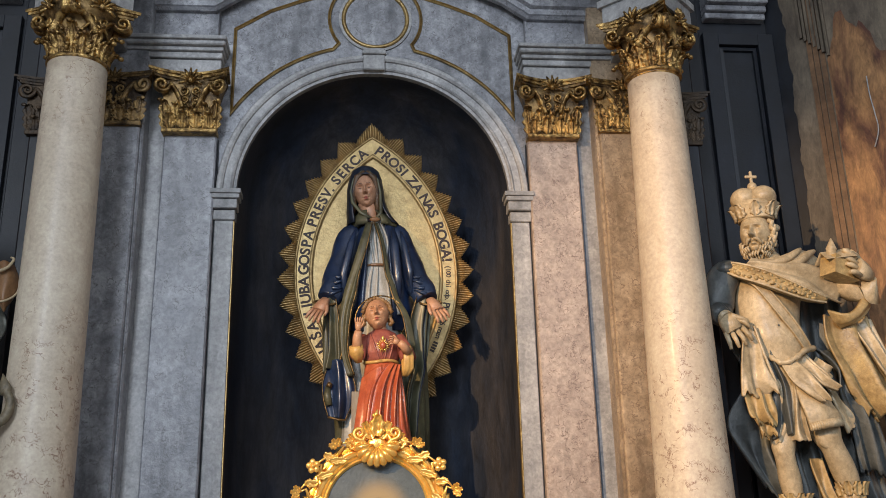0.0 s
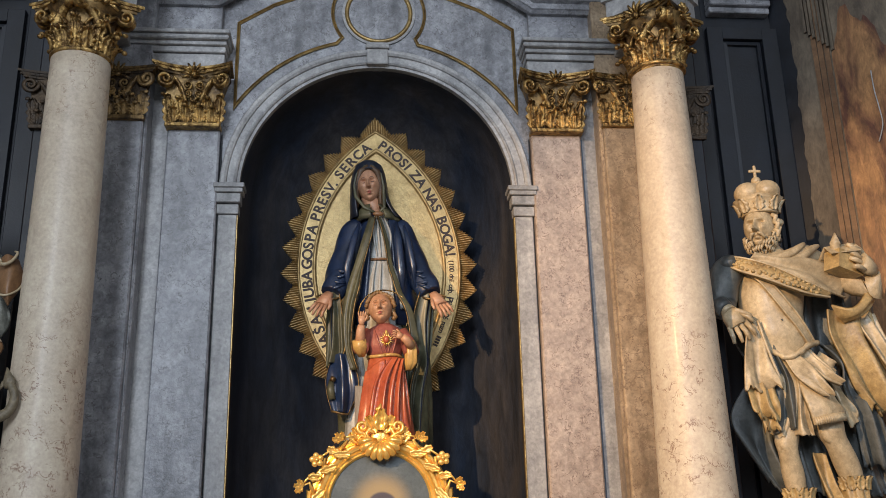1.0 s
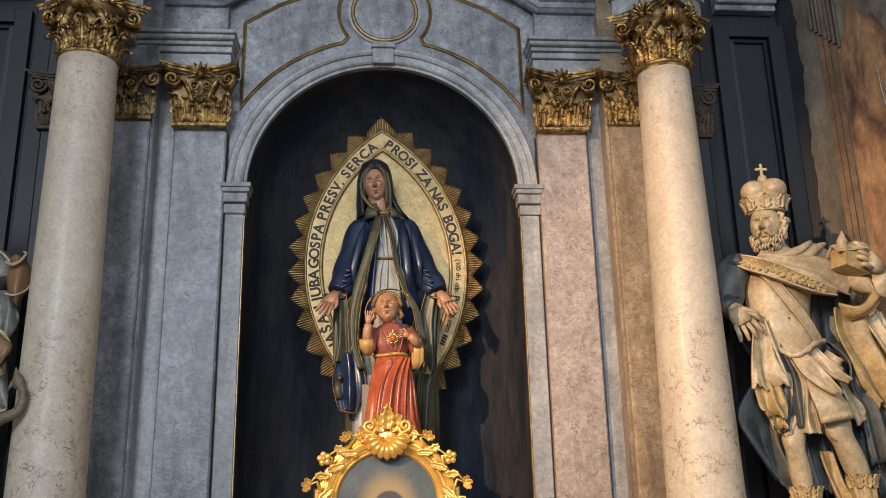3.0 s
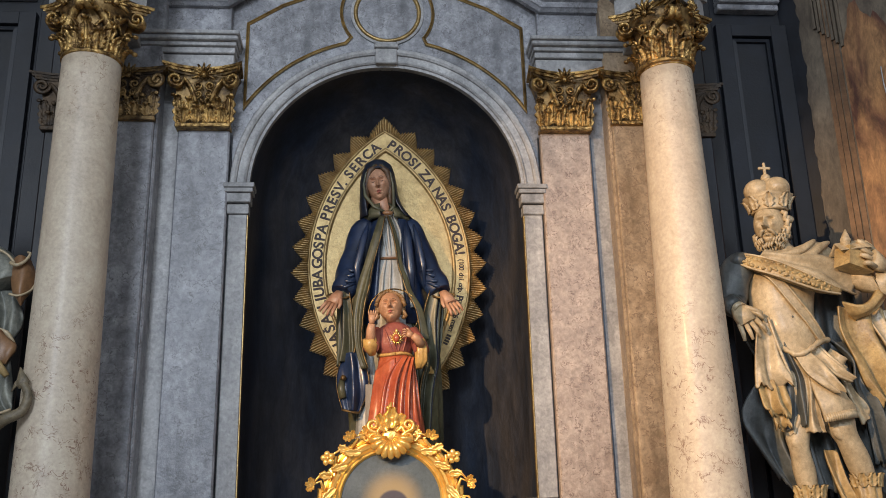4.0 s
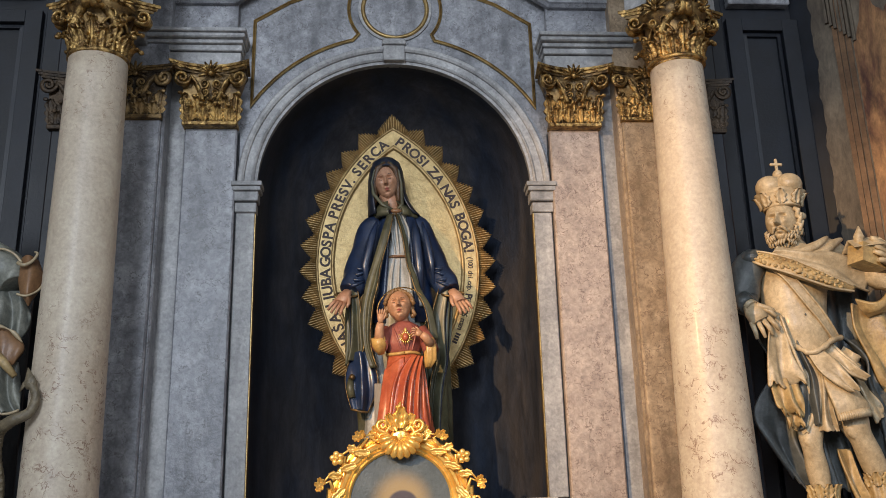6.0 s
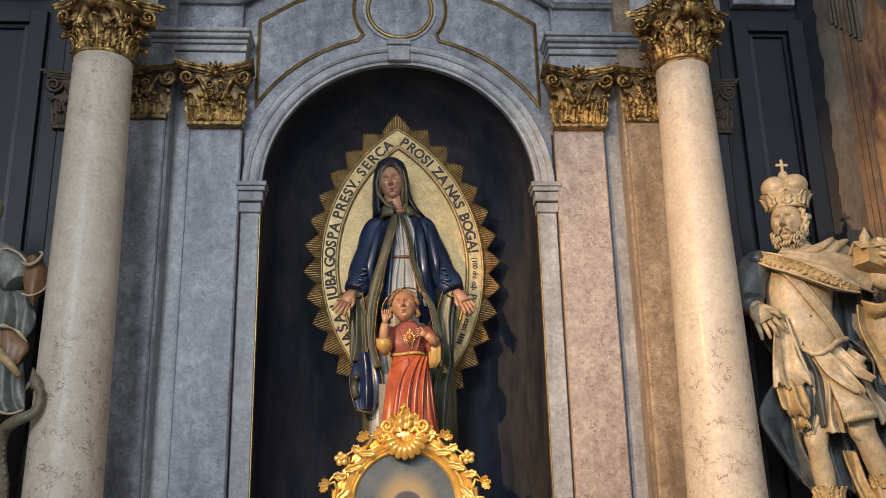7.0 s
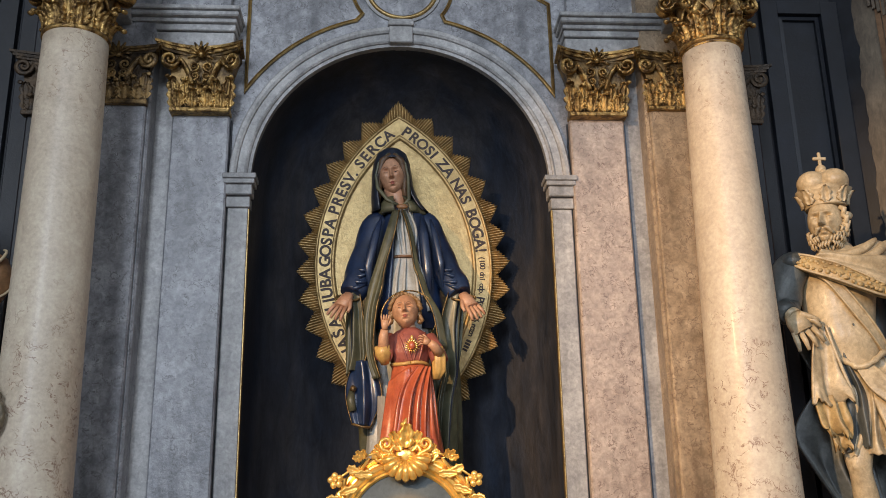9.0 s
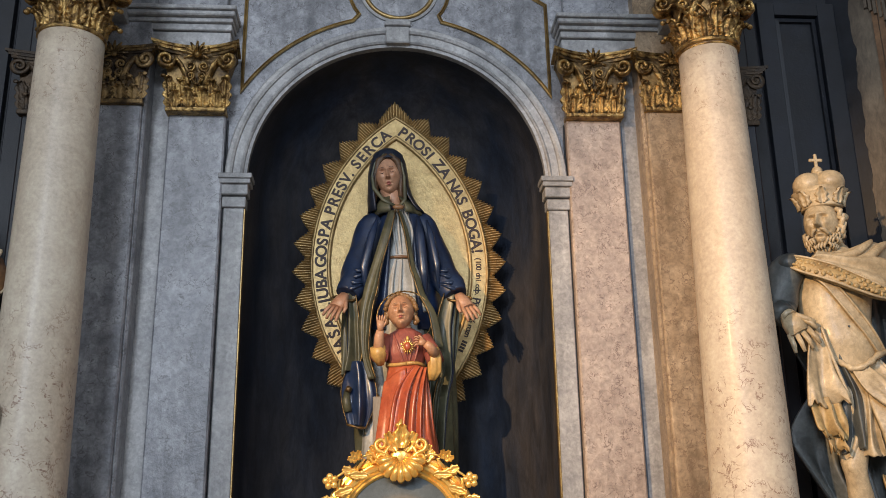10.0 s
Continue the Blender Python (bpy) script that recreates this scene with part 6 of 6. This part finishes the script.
    sheet(s, [(1.80, -0.30, 3.0), (1.80, -0.27, 2.70), (1.90, -0.28, 2.45), (1.92, -0.28, 2.25), (1.93, -0.30, 2.08), (1.96, -0.31, 1.90)], [(2.42, -0.28, 2.96), (2.44, -0.27, 2.70), (2.42, -0.28, 2.45), (2.46, -0.28, 2.25), (2.50, -0.30, 2.05), (2.52, -0.31, 1.86)], 5.2, 0.060, 0.3, ragged=0.02)
    sheet(s, [(1.83, -0.36, 2.42), (1.755, -0.33, 2.31), (1.735, -0.32, 2.22), (1.79, -0.34, 2.09), (1.88, -0.35, 1.93)], [(1.96, -0.37, 2.34), (1.97, -0.36, 2.20), (1.98, -0.35, 2.06), (1.99, -0.35, 1.94), (2.0, -0.35, 1.84)], 1.7, 0.050, 0.8, ragged=0.02, belly=0.02)
    sheet(s, [(2.20, -0.40, 2.60), (2.29, -0.42, 2.50), (2.29, -0.42, 2.38), (2.33, -0.41, 2.23), (2.36, -0.39, 2.00)], [(2.33, -0.34, 2.60), (2.39, -0.36, 2.47), (2.42, -0.37, 2.38), (2.49, -0.37, 2.23), (2.52, -0.36, 1.98)], 2.6, 0.050, 0.2, ragged=0.02)
    # legs, knees and boots with leafy cuffs
    s.use(IVORY)
    s.tube(along([(1.98, -0.40, 2.22), (1.955, -0.43, 2.12), (1.965, -0.42, 2.03), (1.985, -0.40, 1.93), (1.995, -0.40, 1.80), (2.0, -0.40, 1.60)], 20), [0.066, 0.064, 0.062, 0.060, 0.057, 0.052, 0.048, 0.047, 0.048, 0.050, 0.052, 0.052, 0.050, 0.047, 0.044, 0.042, 0.041, 0.040, 0.040, 0.040, 0.040], 18)
    s.tube(along([(2.16, -0.41, 2.28), (2.165, -0.46, 2.17), (2.20, -0.45, 2.09), (2.255, -0.42, 1.97), (2.285, -0.41, 1.84), (2.30, -0.41, 1.62)], 20), [0.080, 0.078, 0.075, 0.073, 0.070, 0.064, 0.058, 0.055, 0.055, 0.057, 0.059, 0.059, 0.057, 0.053, 0.049, 0.046, 0.044, 0.042, 0.041, 0.040, 0.040], 18)
    s.ball((1.95, -0.452, 2.105), (0.044, 0.030, 0.05), 14, 9)
    s.ball((2.158, -0.482, 2.155), (0.056, 0.036, 0.06), 14, 9)
    s.use(IVORY_GOLD)
    for x, z in ((1.99, 1.88), (2.275, 1.93)):
        s.drape([(x, -0.40, z, 0.056, 0.056), (x, -0.40, z - 0.03, 0.066, 0.064), (x + 0.005, -0.40, z - 0.12, 0.060, 0.058), (x + 0.015, -0.40, 1.56, 0.058, 0.062)], 40, 7, 0.08)
        for i in range(5):
            a = -1.2 + 0.6 * i
            o = Vector((math.sin(a), -math.cos(a), 0))
            blade(s, Vector((x, -0.40, z - 0.045)) + o * 0.062, o, UP, 0.075, 0.034, 0.022)
        s.tube([(x, -0.34, 1.55), (x, -0.42, 1.55), (x + 0.01, -0.51, 1.535)], [0.05, 0.052, 0.035], 12)
    sheet(s, [(2.12, -0.34, 2.07), (2.125, -0.37, 1.98), (2.14, -0.39, 1.89), (2.18, -0.40, 1.76)], [(2.19, -0.33, 2.07), (2.20, -0.35, 1.98), (2.21, -0.37, 1.89), (2.25, -0.38, 1.76)], 1.6, 0.036, 0.6, ragged=0.015)
    # neck, head, beard and hair
    hx, hy, hz = 1.975, Y - 0.03, 3.212
    K = -0.060
    s.use(IVORY).tube([(2.03, Y, 3.06), (2.0, Y - 0.01, 3.20)], [0.058, 0.054], 12)
    turn = face(s, (hx, hy, hz), 0.078, 0.118, IVORY, None, None, -38, 4, 0, 1.0, 2.0)

    def on_head(a, v, r):
        """A place on the head: a degrees from the nose, v up, r times its width."""
        q = math.sqrt(max(0.05, 1 - v * v)) if abs(v) < 1 else 0.25
        return Vector((hx, hy, hz)) + turn @ Vector((0.078 * r * q * math.sin(radians(a)), -0.088 * r * q * math.cos(radians(a)), 0.118 * v))

    # curled beard, moustache and the hair at the ears
    for row, (v, r, step) in enumerate(((-0.30, 1.0, 10), (-0.48, 1.06, 9), (-0.66, 1.16, 10), (-0.84, 1.36, 12), (-0.98, 1.5, 18))):
        a = -84.0 + 5 * (row % 2)
        while a < 86:
            if (a > 62 or a < -70, abs(a) > 40, abs(a) > 18, True, True)[row]:
                p = on_head(a, v + random.uniform(-0.04, 0.04), r)
                o = (p - Vector((hx, hy, p.z))).normalized()
                t_ = Vector((-o.y, o.x, 0)) * random.choice((-1, 1))
                s.tube([p, p + o * 0.012 + Vector((0, 0, -0.010)), p + o * 0.010 + t_ * 0.008 + Vector((0, 0, -0.024)), p + t_ * 0.004 + Vector((0, 0, -0.036))], [0.005, 0.0075, 0.006, 0.002], 7)
            a += step
    for k in (-1, 1):
        s.tube([on_head(k * 5, -0.33, 1.14), on_head(k * 16, -0.37, 1.15), on_head(k * 28, -0.50, 1.10), on_head(k * 33, -0.62, 1.08)], [0.007, 0.010, 0.008, 0.003], 7)
        for j in range(6 if k > 0 else 0):
            p = on_head(k * (82 + 9 * (j % 2)), 0.38 - 0.17 * j, 1.02)
            o = (p - Vector((hx, hy, p.z))).normalized()
            s.tube([p + Vector((0, 0, 0.014)), p + o * 0.020, p + o * 0.014 + Vector((0, 0, -0.022)), p + Vector((0, 0, -0.026))], [0.012, 0.014, 0.011, 0.005], 8)
    s.ball((2.085, hy + 0.01, hz + 0.038), (0.030, 0.024, 0.022), 12, 8)
    s.use(STATUE_GREY)
    for j in range(5):
        s.ball((2.07 + 0.012 * (j % 2), hy + 0.05, hz - 0.02 - 0.028 * j), (0.03, 0.03, 0.02), 10, 7)
    s.use(IVORY)
    hx = 1.99
    # crown: flared band with leaves, three swelling lobes, orb and cross
    s.drape([(hx, hy + 0.01, 3.342 + K, 0.088, 0.094, 0), (hx, hy + 0.01, 3.35 + K, 0.092, 0.098, 0), (hx, hy + 0.01, 3.36 + K, 0.088, 0.092, 0), (hx, hy + 0.01, 3.41 + K, 0.112, 0.112, 0.4), (hx, hy + 0.01, 3.43 + K, 0.126, 0.124, 1.0), (hx, hy + 0.01, 3.42 + K, 0.10, 0.10, 0)], 48, 8, 0.03)
    for i in range(8):
        a = 2 * math.pi * (i + 0.5) / 8
        d = Vector((math.cos(a), math.sin(a), 0))
        blade(s, Vector((hx, hy + 0.01, 3.35 + K)) + d * 0.092, d, UP, 0.080, 0.038, 0.036)
    for i in range(4):
        a = math.pi / 2 * i + 0.35
        s.ball((hx + 0.066 * math.cos(a), hy + 0.01 + 0.066 * math.sin(a), 3.458 + K), (0.070, 0.070, 0.062), 16, 10)
    s.ball((hx, hy + 0.01, 3.46 + K), (0.07, 0.07, 0.07), 14, 9)
    s.tube([(hx, hy - 0.05, 3.50 + K), (hx, hy + 0.0, 3.53 + K), (hx, hy + 0.01, 3.535 + K)], [0.012, 0.016, 0.018], 8)
    s.ball((hx, hy + 0.005, 3.538 + K), 0.026, 10, 7)
    s.box(hx - 0.007, hx + 0.007, hy - 0.001, hy + 0.011, 3.555 + K, 3.622 + K, 0.002)
    s.box(hx - 0.026, hx + 0.026, hy - 0.002, hy + 0.012, 3.588 + K, 3.602 + K, 0.002)
    for p in ((0, 3.62 + K), (-0.026, 3.595 + K), (0.026, 3.595 + K)):
        s.ball((hx + p[0], hy + 0.005, p[1]), 0.009, 7, 5)
    return solid("crowned_statue", s, "cream and grey statue with a crown, holding a little church", "statue", (2.07, -0.36, 1.5))


def robed_statue():
    """Seen at the edge only: drapery, a bent arm and a barbed dragon tail."""
    s = Shape(IVORY)
    Y = -0.36
    X = -2.06
    s.use(STATUE_GREY).drape([(X, Y, 1.55, 0.24, 0.19, 1.2), (X, Y, 1.9, 0.23, 0.18, 1.1), (X, Y, 2.3, 0.215, 0.17, 1.0), (X, Y, 2.55, 0.19, 0.15, 0.7), (X, Y, 2.75, 0.18, 0.14, 0.5), (X, Y, 2.92, 0.20, 0.15, 0.4), (X, Y, 3.03, 0.19, 0.13, 0.3), (X, Y, 3.09, 0.10, 0.09, 0.1), (X, Y, 3.16, 0.055, 0.055, 0)], 64, 10, 0.075)
    s.use(IVORY)
    face(s, (X, Y - 0.02, 3.28), 0.072, 0.10, IVORY)
    s.ball((X, Y + 0.02, 3.31), (0.09, 0.09, 0.10), 14, 9)
    # upper arm under a greenish cloth with pale edges, and a brown flap hooked over its end
    s.use(ROBE).tube(along([(-2.02, -0.38, 3.06), (-1.92, -0.42, 3.025), (-1.845, -0.43, 2.955), (-1.80, -0.45, 2.885)], 16), [0.06 + 0.028 * math.sin(math.pi * (0.15 + 0.7 * i / 16)) for i in range(17)], 20, 0.95, (0, 1, 0), 4, 0.06)
    s.use(IVORY).tube(along([(-1.93, -0.48, 3.035), (-1.86, -0.51, 3.05), (-1.80, -0.51, 3.025), (-1.765, -0.50, 2.985)], 14), 0.006, 7)
    s.tube(along([(-1.92, -0.50, 3.03), (-1.905, -0.52, 2.94), (-1.87, -0.52, 2.87)], 10), 0.007, 7)
    sheet(s.use(TAN), [(-1.785, -0.46, 3.01), (-1.78, -0.49, 2.93), (-1.755, -0.50, 2.83), (-1.735, -0.48, 2.81)], [(-1.705, -0.45, 3.01), (-1.67, -0.46, 2.92), (-1.685, -0.48, 2.84), (-1.715, -0.47, 2.81)], 1.2, 0.014, 0.4, belly=0.05)
    s.use(IVORY).tube(along([(-1.77, -0.53, 2.975), (-1.735, -0.545, 2.96), (-1.71, -0.52, 2.985), (-1.70, -0.49, 3.03), (-1.72, -0.47, 3.045)], 16), [0.010 - 0.0003 * i for i in range(17)], 8)
    s.tube(along([(-1.76, -0.53, 2.825), (-1.715, -0.535, 2.815), (-1.675, -0.50, 2.85), (-1.66, -0.48, 2.90)], 12), 0.006, 6)
    # folds at the waist, a second brown fold and a short staff
    sheet(s.use(ROBE), [(-1.99, -0.45, 2.88), (-1.96, -0.48, 2.72), (-1.93, -0.48, 2.56)], [(-1.775, -0.45, 2.86), (-1.72, -0.46, 2.74), (-1.745, -0.48, 2.60)], 2.6, 0.070, 0.5)
    s.use(IVORY).tube(along([(-1.93, -0.53, 2.58), (-1.85, -0.55, 2.665), (-1.77, -0.54, 2.655), (-1.715, -0.52, 2.60)], 16), [0.007 + 0.004 * math.sin(1.1 * i) for i in range(17)], 8)
    sheet(s.use(TAN), [(-1.87, -0.50, 2.66), (-1.85, -0.515, 2.58), (-1.80, -0.515, 2.49)], [(-1.765, -0.49, 2.66), (-1.71, -0.50, 2.58), (-1.745, -0.51, 2.50)], 1.4, 0.022, 0.3, belly=0.03)
    s.use(IVORY_GOLD).tube([(-1.85, -0.53, 2.57), (-1.77, -0.55, 2.495), (-1.725, -0.54, 2.44)], [0.026, 0.020, 0.014], 10)
    sheet(s.use(ROBE), [(-1.96, -0.47, 2.56), (-1.92, -0.49, 2.40), (-1.90, -0.50, 2.27)], [(-1.745, -0.46, 2.52), (-1.72, -0.47, 2.38), (-1.705, -0.48, 2.29)], 2.2, 0.060, 1.0, ragged=0.012)
    s.use(IVORY).tube(along([(-1.90, -0.53, 2.275), (-1.83, -0.54, 2.29), (-1.76, -0.52, 2.275), (-1.705, -0.50, 2.295)], 14), 0.007, 7)
    # scaled tail with a barb
    s.use(TAIL)
    line = along([(-1.86, -0.50, 1.53), (-1.76, -0.56, 1.75), (-1.736, -0.58, 1.945), (-1.752, -0.60, 2.078), (-1.727, -0.65, 2.177), (-1.653, -0.72, 2.217), (-1.579, -0.725, 2.252), (-1.558, -0.725, 2.319), (-1.586, -0.72, 2.375)], 72)
    s.tube(line, [(0.040 - 0.024 * i / 72) * (1 + 0.06 * (i % 2)) for i in range(73)], 14, 0.9)
    for i in range(6, 46, 2):
        s.ball(line[i] + Vector((0.030 - 0.0003 * i, -0.012, 0)), (0.012, 0.010, 0.014), 7, 5)
    s.tube([(-1.584, -0.72, 2.355), (-1.588, -0.72, 2.378), (-1.605, -0.72, 2.446)], [0.020, 0.030, 0.002], 10, 0.45)
    for x, z in ((-1.632, 2.338), (-1.562, 2.352)):
        s.tube([(-1.592, -0.72, 2.395), ((x - 1.592) / 2, -0.72, 2.375), (x, -0.72, z)], [0.014, 0.012, 0.002], 7, 0.5)
    return solid("robed_statue", s, "grey and cream painted statue with a barbed dragon tail", "statue", (X, Y, 1.5))


crowned_statue()
robed_statue()
for k in (-1, 1):
    s = Shape(GREY)
    s.box(k * 2.07 - 0.3, k * 2.07 + 0.3, -0.66, -0.06, 0.0, 1.40, 0.01)
    s.use(PLAIN).box(k * 2.07 - 0.33, k * 2.07 + 0.33, -0.69, -0.05, 1.40, 1.505, 0.012)
    solid("statue_pedestal", s, "plain grey stone pedestal under a statue", "pedestal", at=(k * 2.07, -0.36, 0), group="statue pedestals")

# ---- the nave that closes the place ----
s = Shape(FLOOR)
s.box(-6.2, 6.2, -12.2, 1.0, -0.2, 0.0, 0)
solid("floor", s, "worn stone church floor", "floor", kind="structure")
s = Shape(NAVE)
s.box(-6.2, 6.2, -12.2, 1.0, 8.5, 8.7, 0)
solid("ceiling", s, "plain plaster church ceiling", "ceiling", kind="structure")
s = Shape(NAVE)
s.box(-6.2, 6.2, 0.85, 1.0, 0, 8.5, 0)
solid("wall_north", s, "plain plaster wall behind the altar", "wall", kind="structure")
s = Shape(NAVE)
s.box(-6.2, 6.2, -12.2, -12.0, 0, 8.5, 0)
solid("wall_south", s, "plain plaster wall of the nave", "wall", kind="structure")
for k, nm in ((-1, "wall_west"), (1, "wall_east")):
    s = Shape(NAVE)
    s.box(*sorted((k * 6.2, k * 6.0)), -12.0, 0.85, 0, 8.5, 0)
    solid(nm, s, "plain plaster side wall of the nave", "wall", kind="structure")
s = Shape(GREY)
s.box(-1.9, 1.9, -0.02, 0.86, TOP - 0.01, 8.5, 0)
solid("wall_attic", s, "plain grey wall above the altar", "wall", kind="structure")
